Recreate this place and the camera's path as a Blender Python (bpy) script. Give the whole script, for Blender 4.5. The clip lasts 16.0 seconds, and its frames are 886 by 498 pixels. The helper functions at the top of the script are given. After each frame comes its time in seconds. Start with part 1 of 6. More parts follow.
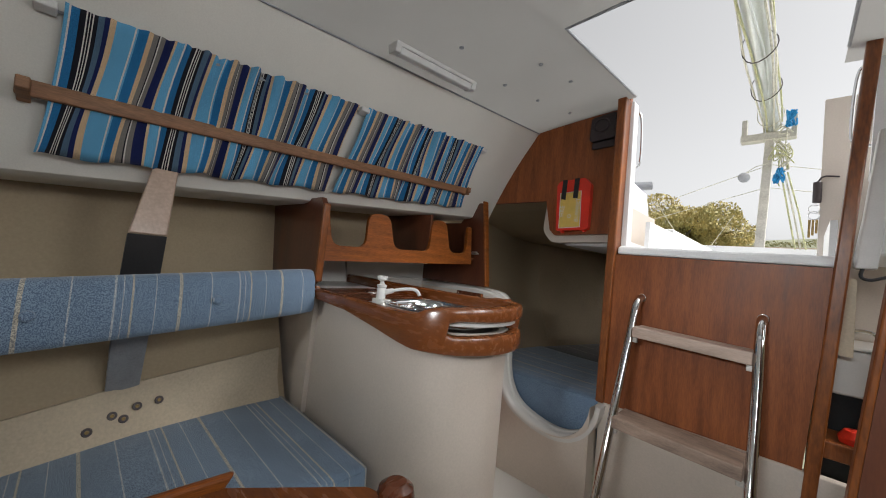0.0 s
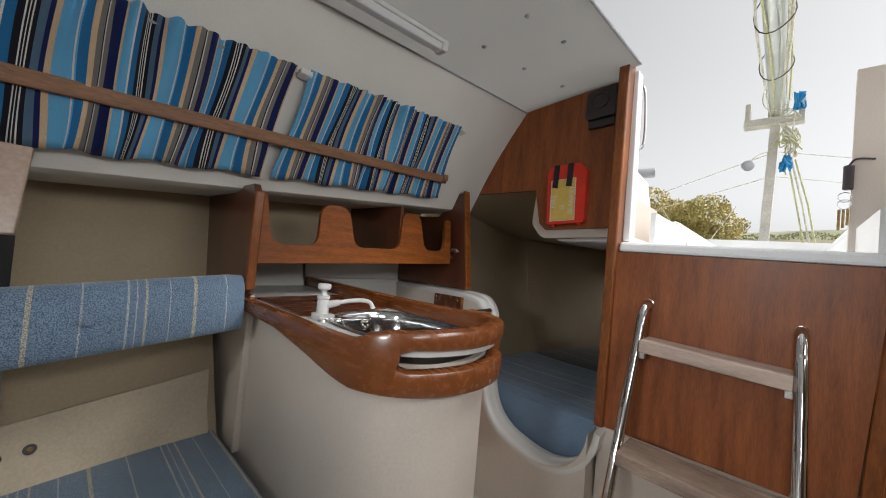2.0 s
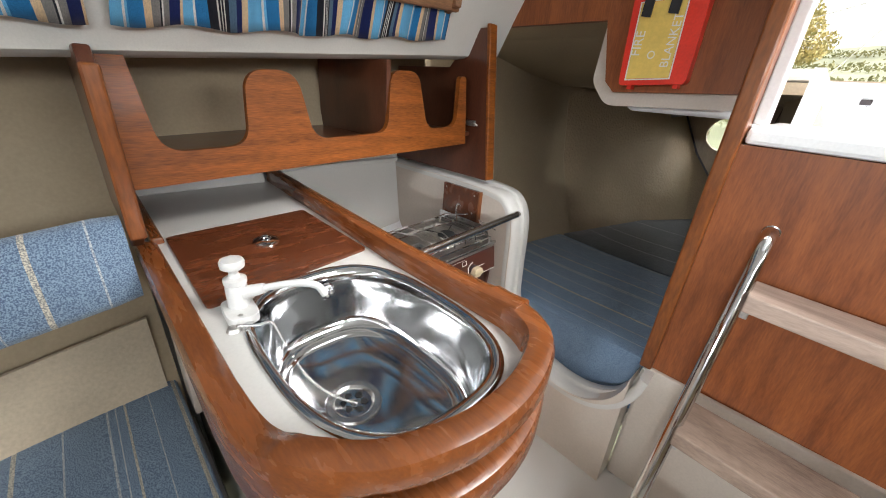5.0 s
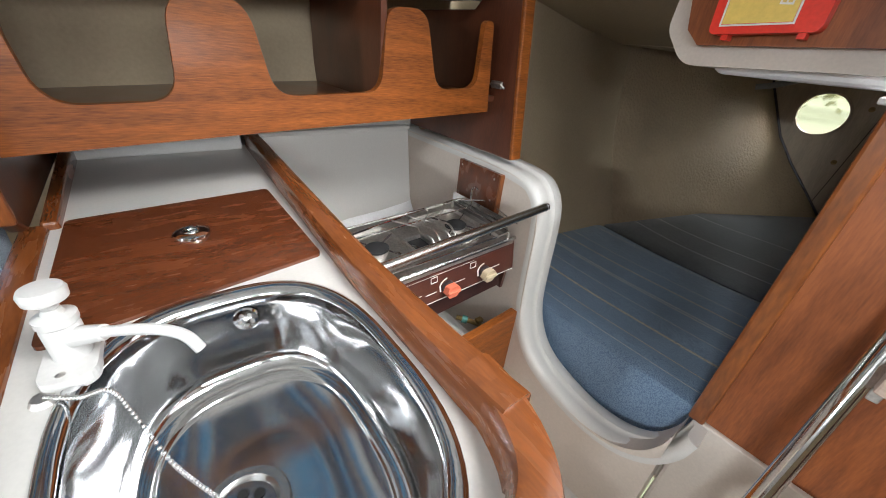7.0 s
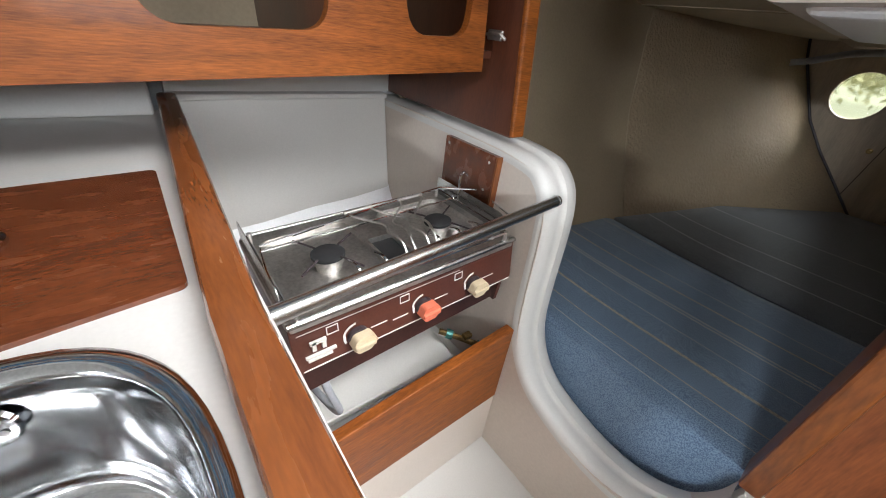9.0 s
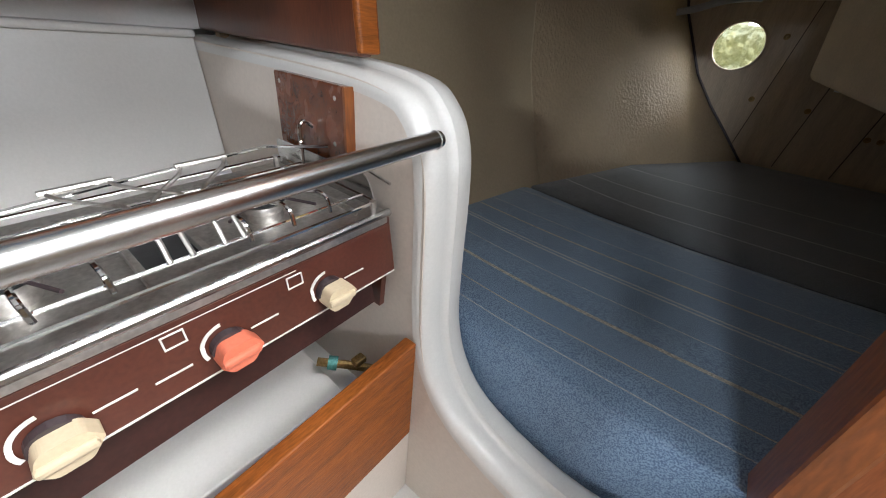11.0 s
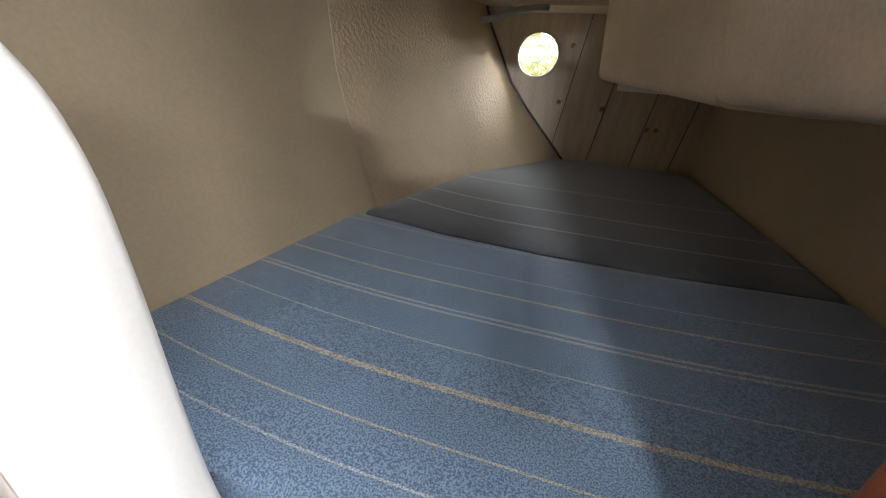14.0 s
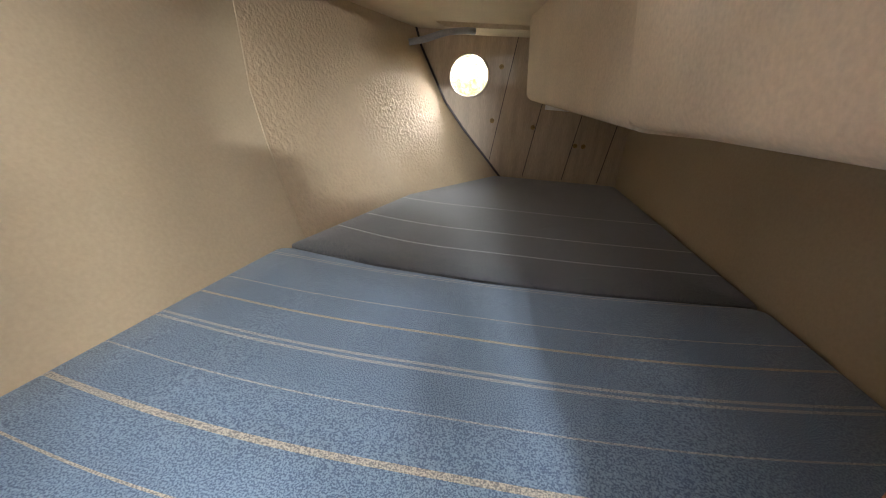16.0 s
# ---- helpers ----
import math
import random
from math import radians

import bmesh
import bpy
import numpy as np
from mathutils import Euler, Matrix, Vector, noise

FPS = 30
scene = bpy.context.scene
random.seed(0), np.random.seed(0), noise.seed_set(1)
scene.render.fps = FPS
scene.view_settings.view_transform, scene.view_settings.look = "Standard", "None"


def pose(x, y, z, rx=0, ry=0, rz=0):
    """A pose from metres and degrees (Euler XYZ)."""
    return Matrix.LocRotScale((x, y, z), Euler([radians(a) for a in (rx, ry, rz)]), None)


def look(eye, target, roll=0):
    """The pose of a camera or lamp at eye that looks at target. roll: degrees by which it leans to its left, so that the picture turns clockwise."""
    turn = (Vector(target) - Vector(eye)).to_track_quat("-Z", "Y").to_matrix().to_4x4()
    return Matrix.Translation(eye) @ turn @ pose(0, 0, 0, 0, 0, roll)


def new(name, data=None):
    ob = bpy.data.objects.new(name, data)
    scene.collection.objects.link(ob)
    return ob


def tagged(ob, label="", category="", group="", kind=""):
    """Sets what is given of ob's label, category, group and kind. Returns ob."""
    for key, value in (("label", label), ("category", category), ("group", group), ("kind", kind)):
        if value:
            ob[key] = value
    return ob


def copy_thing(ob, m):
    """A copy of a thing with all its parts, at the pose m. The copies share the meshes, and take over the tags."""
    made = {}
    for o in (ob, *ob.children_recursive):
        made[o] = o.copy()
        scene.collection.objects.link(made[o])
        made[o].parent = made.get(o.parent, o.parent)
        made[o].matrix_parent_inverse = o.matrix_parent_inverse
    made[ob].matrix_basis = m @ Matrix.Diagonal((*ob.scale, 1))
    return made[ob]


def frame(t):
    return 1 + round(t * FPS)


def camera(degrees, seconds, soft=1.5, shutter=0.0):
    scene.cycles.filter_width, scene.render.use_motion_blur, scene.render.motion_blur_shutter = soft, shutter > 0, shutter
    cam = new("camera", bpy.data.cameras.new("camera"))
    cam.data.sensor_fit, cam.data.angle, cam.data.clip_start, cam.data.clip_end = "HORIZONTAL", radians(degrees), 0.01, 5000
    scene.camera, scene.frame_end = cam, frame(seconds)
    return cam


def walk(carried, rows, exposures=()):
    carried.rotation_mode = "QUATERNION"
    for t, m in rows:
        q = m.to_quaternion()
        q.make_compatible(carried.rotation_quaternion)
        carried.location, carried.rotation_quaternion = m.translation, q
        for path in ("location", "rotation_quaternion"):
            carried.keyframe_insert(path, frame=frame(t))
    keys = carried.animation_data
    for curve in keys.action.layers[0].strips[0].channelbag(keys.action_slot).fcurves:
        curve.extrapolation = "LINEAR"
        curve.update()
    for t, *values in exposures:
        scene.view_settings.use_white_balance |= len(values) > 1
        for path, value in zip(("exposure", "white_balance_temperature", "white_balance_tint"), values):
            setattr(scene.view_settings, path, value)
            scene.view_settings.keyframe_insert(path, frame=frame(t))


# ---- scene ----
cam = camera(101.4, 16.0, soft=1.0)
PATH = [
    (0, (0.112, 0.009, 1.05), (-1.295, 1.428, 1.125), 5.5),
    (0.5, (0.093, 0.025, 1.082), (-1.286, 1.472, 1.154), 5.3),
    (1, (0.06, 0.076, 1.09), (-1.305, 1.536, 1.168), 5.3),
    (1.5, (0.025, 0.161, 1.089), (-1.337, 1.624, 1.16), 5.1),
    (2, (-0.023, 0.264, 1.08), (-1.395, 1.719, 1.131), 5.0),
    (2.5, (-0.086, 0.373, 1.096), (-1.457, 1.829, 1.083), 5.0),
    (3, (-0.128, 0.446, 1.187), (-1.494, 1.895, 1.002), 5.2),
    (3.5, (-0.166, 0.495, 1.221), (-1.518, 1.915, 0.827), 5.2),
    (4, (-0.248, 0.522, 1.239), (-1.532, 1.931, 0.633), 5.3),
    (4.2, (-0.281, 0.54, 1.251), (-1.537, 1.932, 0.555), 5.5),
    (6.3, (-0.44, 0.8, 1.212), (-1.762, 2.009, 0.323), 4.3),
    (6.5, (-0.462, 0.819, 1.228), (-1.761, 2.019, 0.294), 5.8),
    (7, (-0.487, 0.87, 1.209), (-1.814, 2.006, 0.236), 6.1),
    (7.5, (-0.52, 0.911, 1.18), (-1.859, 2.006, 0.176), 6.2),
    (8, (-0.566, 0.943, 1.155), (-1.889, 2.047, 0.139), 6.6),
    (8.2, (-0.583, 0.961, 1.151), (-1.902, 2.06, 0.126), 6.6),
    (10.3, (-0.701, 1.22, 1.043), (-1.826, 2.5, -0.003), 7.3),
    (10.5, (-0.702, 1.246, 1.018), (-1.81, 2.56, -0.006), 6.4),
    (11, (-0.726, 1.31, 0.972), (-1.737, 2.702, -0.047), 6.1),
    (11.5, (-0.735, 1.365, 0.94), (-1.649, 2.828, -0.073), 6.0),
    (12, (-0.75, 1.417, 0.923), (-1.575, 2.937, -0.082), 5.7),
    (12.5, (-0.768, 1.468, 0.898), (-1.5, 3.041, -0.096), 5.4),
    (13, (-0.758, 1.524, 0.895), (-1.401, 3.161, -0.058), 5.1),
    (13.5, (-0.748, 1.565, 0.9), (-1.295, 3.265, 0.0), 5.2),
    (14, (-0.751, 1.614, 0.893), (-1.201, 3.367, 0.041), 4.7),
    (14.5, (-0.745, 1.645, 0.903), (-1.105, 3.426, 0.068), 5.0),
    (15, (-0.729, 1.669, 0.904), (-1.027, 3.475, 0.096), 4.7),
    (15.5, (-0.727, 1.685, 0.911), (-0.964, 3.508, 0.123), 4.7),
    (16, (-0.72, 1.688, 0.916), (-0.921, 3.526, 0.153), 4.4),
]
walk(cam, [(t, look(eye, target, roll)) for t, eye, target, roll in PATH],
     [(0, 1.5, 6500, 10), (2.5, 1.55, 6500, 10), (4, 2.1, 6500, 10), (7, 2.52, 6300, 9), (10.5, 2.6, 6150, 10), (12.5, 2.92, 6100, 10), (13.2, 3.1, 6100, 10), (14, 3.8, 6250, 11), (15, 4.55, 6450, 12), (16, 4.58, 6500, 12)])

# ---- light ----
world = bpy.data.worlds.new("overcast_sky")
scene.world = world
world.use_nodes = True
wn, wl = world.node_tree.nodes, world.node_tree.links
sky = wn.new("ShaderNodeTexSky")
sky.sky_type, sky.sun_disc = "NISHITA", False
sky.sun_elevation, sky.sun_rotation = radians(51), radians(71)
sky.dust_density, sky.air_density = 3.0, 1.0
pale = wn.new("ShaderNodeHueSaturation")
pale.inputs["Saturation"].default_value = 0.05
wl.new(sky.outputs[0], pale.inputs["Color"])
wl.new(pale.outputs[0], wn["Background"].inputs[0])
wn["Background"].inputs[1].default_value = 0.068

sun = new("sun", bpy.data.lights.new("sun", "SUN"))
sun.data.energy, sun.data.angle, sun.data.color = 1.5, radians(40), (1.0, 0.98, 0.95)
sun.matrix_world = look((5.0, 3.2, 8.0), (-0.4, 1.4, 1.0))


def area(name, m, sx, sy, power, color=(1, 1, 1)):
    la = bpy.data.lights.new(name, "AREA")
    la.shape, la.size, la.size_y, la.energy, la.color = "RECTANGLE", sx, sy, power, color
    ob = new(name, la)
    ob.matrix_world = m
    return ob


# lamps for daylight: two unseen windows of the other side, an added forehatch
for wy, power in ((0.1, 2.0), (1.1, 2.6)):
    area("window_light", look((0.80, wy, 1.50), (-1.0, wy, 1.1)), 0.7, 0.22, power, (0.95, 0.98, 1.0))
# added fill for the berth; the ceiling above it has no hatch
area("added_forehatch_fill", look((-0.05, -2.5, 1.70), (-0.6, 2.2, 0.4)), 0.66, 0.16, 19.0, (0.92, 0.97, 1.0))

# skylight that falls through the round port in the stern
area("port_light", look((-0.74, 4.48, 1.42), (-1.02, 3.75, 0.85)), 0.55, 0.55, 3.6, (1.0, 0.97, 0.90))


# ---- materials ----
def mat(name, color, rough=0.5, metal=0.0, coat=0.0, var=0.12, scale=6.0, fine=90.0, bump=0.1, stretch=(1, 1, 1), dark=None, spec=0.5, bdist=0.002, grain=0.45):
    """Colour with a large stain and a fine grain, and a relief."""
    m = bpy.data.materials.new(name)
    m.use_nodes = True
    n, l = m.node_tree.nodes, m.node_tree.links
    b = n["Principled BSDF"]
    b.inputs["Roughness"].default_value, b.inputs["Metallic"].default_value = rough, metal
    b.inputs["Coat Weight"].default_value, b.inputs["Coat Roughness"].default_value = coat, 0.12
    b.inputs["Specular IOR Level"].default_value = spec
    tc, mp = n.new("ShaderNodeTexCoord"), n.new("ShaderNodeMapping")
    mp.inputs["Scale"].default_value = stretch
    l.new(tc.outputs["Object"], mp.inputs["Vector"])
    big, small = n.new("ShaderNodeTexNoise"), n.new("ShaderNodeTexNoise")
    big.inputs["Scale"].default_value, big.inputs["Detail"].default_value = scale, 6
    small.inputs["Scale"].default_value, small.inputs["Detail"].default_value = fine, 4
    l.new(mp.outputs[0], big.inputs["Vector"]), l.new(mp.outputs[0], small.inputs["Vector"])
    mix = n.new("ShaderNodeMath")
    mix.operation = "MULTIPLY_ADD"
    mix.inputs[1].default_value = grain
    half = n.new("ShaderNodeMath")
    half.operation = "MULTIPLY"
    half.inputs[1].default_value = 1 - grain
    l.new(big.outputs["Fac"], half.inputs[0])
    l.new(small.outputs["Fac"], mix.inputs[0]), l.new(half.outputs[0], mix.inputs[2])
    ramp = n.new("ShaderNodeValToRGB")
    lo = dark or tuple(c * (1 - 2.2 * var) for c in color)
    hi = tuple(min(1, c * (1 + var)) for c in color)
    ramp.color_ramp.elements[0].color, ramp.color_ramp.elements[0].position = (*lo, 1), 0.34 if dark else 0.32
    ramp.color_ramp.elements[1].color, ramp.color_ramp.elements[1].position = (*hi, 1), 0.66 if dark else 0.68
    l.new(mix.outputs[0], ramp.inputs[0]), l.new(ramp.outputs[0], b.inputs["Base Color"])
    rr = n.new("ShaderNodeMapRange")
    rr.inputs["To Min"].default_value, rr.inputs["To Max"].default_value = max(0.02, rough * 0.8), min(1, rough * 1.25)
    l.new(big.outputs["Fac"], rr.inputs["Value"]), l.new(rr.outputs[0], b.inputs["Roughness"])
    if bump:
        bp = n.new("ShaderNodeBump")
        bp.inputs["Strength"].default_value, bp.inputs["Distance"].default_value = bump, bdist
        l.new(small.outputs["Fac"], bp.inputs["Height"]), l.new(bp.outputs[0], b.inputs["Normal"])
    return m


def stripes(name, base, lines, period, axis=1, uv=False, weave=900.0, bump=0.4, sheen=0.3, offset=0.0, tint=0.25, bend=None):
    """A woven cloth with stripes: (start, width, colour) along one axis of the object, or along u."""
    m = bpy.data.materials.new(name)
    m.use_nodes = True
    n, l = m.node_tree.nodes, m.node_tree.links
    b = n["Principled BSDF"]
    b.inputs["Roughness"].default_value, b.inputs["Specular IOR Level"].default_value = 0.9, 0.15
    b.inputs["Sheen Weight"].default_value = sheen
    tc, sep = n.new("ShaderNodeTexCoord"), n.new("ShaderNodeSeparateXYZ")
    l.new(n.new("ShaderNodeNewGeometry").outputs["Position"] if bend else tc.outputs["UV" if uv else "Object"], sep.inputs[0])
    add, div, fr = n.new("ShaderNodeMath"), n.new("ShaderNodeMath"), n.new("ShaderNodeMath")
    add.operation, add.inputs[1].default_value = "ADD", offset + 50 * period
    div.operation, div.inputs[1].default_value = "DIVIDE", period
    fr.operation = "FRACT"
    along = sep.outputs[axis]
    for sign, start, curve in bend or ():    # the weave draws aft towards the sides of the berth
        off, pos, sq = n.new("ShaderNodeMath"), n.new("ShaderNodeMath"), n.new("ShaderNodeMath")
        off.operation, off.inputs[1].default_value, off.inputs[2].default_value = "MULTIPLY_ADD", sign, -sign * start
        pos.operation, pos.inputs[1].default_value = "MAXIMUM", 0.0
        sq.operation = "MULTIPLY"
        l.new(sep.outputs[0], off.inputs[0]), l.new(off.outputs[0], pos.inputs[0])
        l.new(pos.outputs[0], sq.inputs[0]), l.new(pos.outputs[0], sq.inputs[1])
        take = n.new("ShaderNodeMath")
        take.operation, take.inputs[1].default_value = "MULTIPLY_ADD", -curve
        l.new(sq.outputs[0], take.inputs[0]), l.new(along, take.inputs[2])
        along = take.outputs[0]
    l.new(along, add.inputs[0]), l.new(add.outputs[0], div.inputs[0]), l.new(div.outputs[0], fr.inputs[0])
    ramp = n.new("ShaderNodeValToRGB")
    ramp.color_ramp.interpolation = "CONSTANT"
    stops = [(0.0, base)]
    for s, w, c in lines:
        stops += [(s / period, c), ((s + w) / period, base)]
    if uv:
        stops = [(s / period, c) for s, w, c in lines]
    els = ramp.color_ramp.elements
    els[0].position, els[0].color = stops[0][0], (*stops[0][1], 1)
    els[1].position, els[1].color = min(1, stops[1][0]), (*stops[1][1], 1)
    for p, c in stops[2:]:
        e = els.new(min(1, p))
        e.color = (*c, 1)
    l.new(fr.outputs[0], ramp.inputs[0])
    no, big = n.new("ShaderNodeTexNoise"), n.new("ShaderNodeTexNoise")
    no.inputs["Scale"].default_value, no.inputs["Detail"].default_value = weave, 2
    big.inputs["Scale"].default_value, big.inputs["Detail"].default_value = 7.0, 5
    l.new(tc.outputs["Object"], no.inputs["Vector"]), l.new(tc.outputs["Object"], big.inputs["Vector"])
    cr = n.new("ShaderNodeValToRGB")
    cr.color_ramp.elements[0].position, cr.color_ramp.elements[0].color = 0.40, (1 - 2 * tint, 1 - 1.9 * tint, 1 - 1.6 * tint, 1)
    cr.color_ramp.elements[1].position, cr.color_ramp.elements[1].color = 0.60, (1 + 0.9 * tint, 1 + 0.9 * tint, 1 + 0.7 * tint, 1)
    l.new(no.outputs["Fac"], cr.inputs[0])
    mul = n.new("ShaderNodeMix")
    mul.data_type, mul.blend_type = "RGBA", "MULTIPLY"
    mul.inputs["Factor"].default_value = 1.0
    l.new(ramp.outputs[0], mul.inputs["A"]), l.new(cr.outputs[0], mul.inputs["B"])
    mul2 = n.new("ShaderNodeMix")
    mul2.data_type, mul2.blend_type = "RGBA", "MULTIPLY"
    mul2.inputs["Factor"].default_value = 0.35
    l.new(mul.outputs["Result"], mul2.inputs["A"]), l.new(big.outputs["Fac"], mul2.inputs["B"])
    l.new(mul2.outputs["Result"], b.inputs["Base Color"])
    bp = n.new("ShaderNodeBump")
    bp.inputs["Strength"].default_value, bp.inputs["Distance"].default_value = bump, 0.0015
    l.new(no.outputs["Fac"], bp.inputs["Height"]), l.new(bp.outputs[0], b.inputs["Normal"])
    return m


WOOD = mat("varnished_mahogany", (0.25, 0.078, 0.017), 0.32, spec=0.4, coat=0.25, var=0.25, scale=6, fine=60, bump=0.12, stretch=(2.5, 2.5, 0.5), dark=(0.105, 0.030, 0.010), grain=0.42)
WOOD_Y = mat("varnished_mahogany_lengthwise", (0.265, 0.078, 0.013), 0.42, spec=0.22, coat=0.06, var=0.25, scale=7, fine=70, bump=0.15, stretch=(5, 0.6, 7), dark=(0.120, 0.033, 0.008), grain=0.5)
WOOD_X = mat("varnished_mahogany_athwart", (0.185, 0.056, 0.014), 0.26, coat=0.4, var=0.25, scale=13, fine=70, bump=0.05, stretch=(0.7, 5, 5), dark=(0.138, 0.041, 0.012), grain=0.5)
LIDWOOD = mat("mahogany_ply_lid", (0.130, 0.036, 0.012), 0.26, coat=0.35, var=0.25, scale=9, fine=90, bump=0.10, stretch=(4, 1, 3), dark=(0.070, 0.019, 0.008), grain=0.42)
DARKWOOD = mat("dark_mahogany_ply", (0.115, 0.036, 0.016), 0.3, coat=0.4, var=0.25, scale=4, fine=80, bump=0.08, stretch=(3, 3, 0.6), dark=(0.065, 0.020, 0.011), grain=0.3)
PANEL = mat("mahogany_panel", (0.27, 0.082, 0.023), 0.4, spec=0.35, coat=0.12, var=0.22, scale=11, fine=110, bump=0.06, stretch=(3.0, 1, 0.35), dark=(0.165, 0.046, 0.015), grain=0.4)
BATTEN = mat("dull_teak", (0.26, 0.125, 0.060), 0.55, var=0.25, scale=9, fine=80, bump=0.2, stretch=(6, 0.6, 6))
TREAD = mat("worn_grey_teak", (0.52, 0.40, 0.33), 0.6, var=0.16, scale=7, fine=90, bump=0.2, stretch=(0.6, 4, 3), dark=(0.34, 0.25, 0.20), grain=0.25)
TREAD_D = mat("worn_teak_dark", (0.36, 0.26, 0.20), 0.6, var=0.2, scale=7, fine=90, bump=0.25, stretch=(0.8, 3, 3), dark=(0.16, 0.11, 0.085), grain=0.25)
WHITE = mat("white_gelcoat", (0.64, 0.625, 0.595), 0.32, coat=0.2, var=0.035, scale=3, fine=220, bump=0.03)
BEIGE = mat("beige_gelcoat", (0.62, 0.545, 0.475), 0.38, coat=0.1, var=0.05, scale=2.5, fine=160, bump=0.04)
DECK = mat("deck_gelcoat", (0.87, 0.88, 0.89), 0.4, var=0.04, scale=2, fine=150, bump=0.03)
VINYL = mat("white_vinyl_lining", (0.72, 0.70, 0.65), 0.5, var=0.04, scale=4, fine=260, bump=0.12)
CEIL = mat("grey_vinyl_headlining", (0.47, 0.465, 0.45), 0.55, var=0.04, scale=3, fine=400, bump=0.18)
LINER = mat("tan_hull_lining", (0.45, 0.36, 0.24), 0.7, var=0.06, scale=3.0, fine=120, bump=0.08)
ROUGHL = mat("quilted_tan_lining", (0.47, 0.36, 0.235), 0.68, var=0.06, scale=4, fine=62, bump=1.0, bdist=0.008)
FOAM = mat("pale_lining_backing", (0.60, 0.505, 0.375), 0.8, var=0.09, scale=5, fine=120, bump=0.2)
PLANK = mat("grey_varnished_ply", (0.50, 0.40, 0.29), 0.45, var=0.12, scale=5, fine=60, bump=0.1, stretch=(5, 1, 0.6))
STEEL = mat("polished_steel", (0.68, 0.68, 0.68), 0.075, metal=1.0, var=0.08, scale=14, fine=300, bump=0.008)
BRUSHED = mat("brushed_steel", (0.58, 0.58, 0.57), 0.24, metal=1.0, var=0.08, scale=7, fine=300, bump=0.05, stretch=(8, 1, 8))
SINKST = mat("scratched_sink_steel", (0.64, 0.65, 0.66), 0.10, metal=1.0, var=0.10, scale=9, fine=420, bump=0.012, grain=0.6)
DULLST = mat("dull_steel", (0.62, 0.60, 0.57), 0.42, metal=1.0, var=0.15, scale=20, fine=160, bump=0.08)
STOVE = mat("brown_enamel", (0.085, 0.026, 0.016), 0.3, coat=0.2, var=0.15, scale=8, fine=200, bump=0.03)
STOVE_D = mat("dark_brown_enamel", (0.040, 0.014, 0.011), 0.35, var=0.2, scale=9, fine=150, bump=0.05)
CREAM = mat("cream_plastic", (0.56, 0.46, 0.31), 0.45, var=0.06, scale=20, fine=200, bump=0.05)
CORAL = mat("coral_plastic", (0.62, 0.16, 0.09), 0.45, var=0.08, scale=20, fine=200, bump=0.05)
PLASTIC = mat("white_plastic", (0.64, 0.635, 0.62), 0.35, var=0.04, scale=20, fine=200, bump=0.03)
RED = mat("red_plastic", (0.72, 0.035, 0.015), 0.35, var=0.08, scale=14, fine=160, bump=0.04)
YELLOW = mat("yellow_label", (0.74, 0.52, 0.12), 0.5, var=0.06, scale=30, fine=160, bump=0.02)
PRINT = mat("white_print", (0.72, 0.70, 0.65), 0.5, var=0.05, scale=30, fine=200, bump=0.0)
# black of webbing, rubber and cable, and painted shade of the backrest slot
BLACK = mat("black_webbing_and_slot_shade", (0.018, 0.017, 0.018), 0.6, var=0.2, scale=30, fine=300, bump=0.2)
DARKPL = mat("dark_plastic", (0.045, 0.032, 0.035), 0.4, var=0.15, scale=20, fine=200, bump=0.05)
GREYPL = mat("grey_plastic", (0.30, 0.31, 0.33), 0.45, var=0.1, scale=20, fine=200, bump=0.05)
STRAP = mat("pinkish_tan_strap", (0.47, 0.33, 0.25), 0.35, coat=0.2, var=0.12, scale=9, fine=120, bump=0.05)
# near-black: painted shade for holes and the locker, and the burner caps' own colour
DARKIN = mat("hole_shade_and_cap_black", (0.012, 0.012, 0.013), 0.8, var=0.2, scale=9, fine=90, bump=0.1)
ROPE = mat("pale_rope", (0.62, 0.60, 0.50), 0.8, var=0.2, scale=40, fine=400, bump=0.5)
ROPE_Y = mat("yellow_green_rope", (0.52, 0.52, 0.30), 0.8, var=0.2, scale=40, fine=400, bump=0.5)
ROPE_B = mat("blue_rope", (0.02, 0.24, 0.52), 0.8, var=0.2, scale=40, fine=400, bump=0.5)
ALLOY = mat("weathered_alloy", (0.60, 0.63, 0.62), 0.42, metal=0.6, var=0.1, scale=6, fine=120, bump=0.05)
PALEWOOD = mat("weathered_pale_wood", (0.55, 0.53, 0.48), 0.7, var=0.15, scale=9, fine=90, bump=0.3)
TEALPIPE = mat("verdigris_pipe", (0.10, 0.30, 0.27), 0.4, metal=0.5, var=0.3, scale=40, fine=200, bump=0.2)
BRASS = mat("old_brass", (0.35, 0.24, 0.10), 0.4, metal=1.0, var=0.25, scale=40, fine=200, bump=0.2)
TEALBAG = mat("dark_teal_cloth", (0.012, 0.045, 0.055), 0.7, var=0.2, scale=14, fine=200, bump=0.4)
# paled base colour carries the haze over the distant hill
GRASS = mat("hazy_field", (0.30, 0.31, 0.20), 0.9, var=0.22, scale=0.012, fine=0.05, bump=0.1)
LEAF = mat("autumn_leaves", (0.50, 0.39, 0.16), 0.7, var=0.25, scale=0.9, fine=9, bump=0.1, dark=(0.26, 0.26, 0.12))
BARK = mat("bark", (0.10, 0.08, 0.06), 0.9, var=0.3, scale=5, fine=40, bump=0.6)
HEDGE = mat("hedge_leaves", (0.30, 0.27, 0.13), 0.8, var=0.3, scale=0.12, fine=3, bump=0.2, dark=(0.16, 0.18, 0.09))

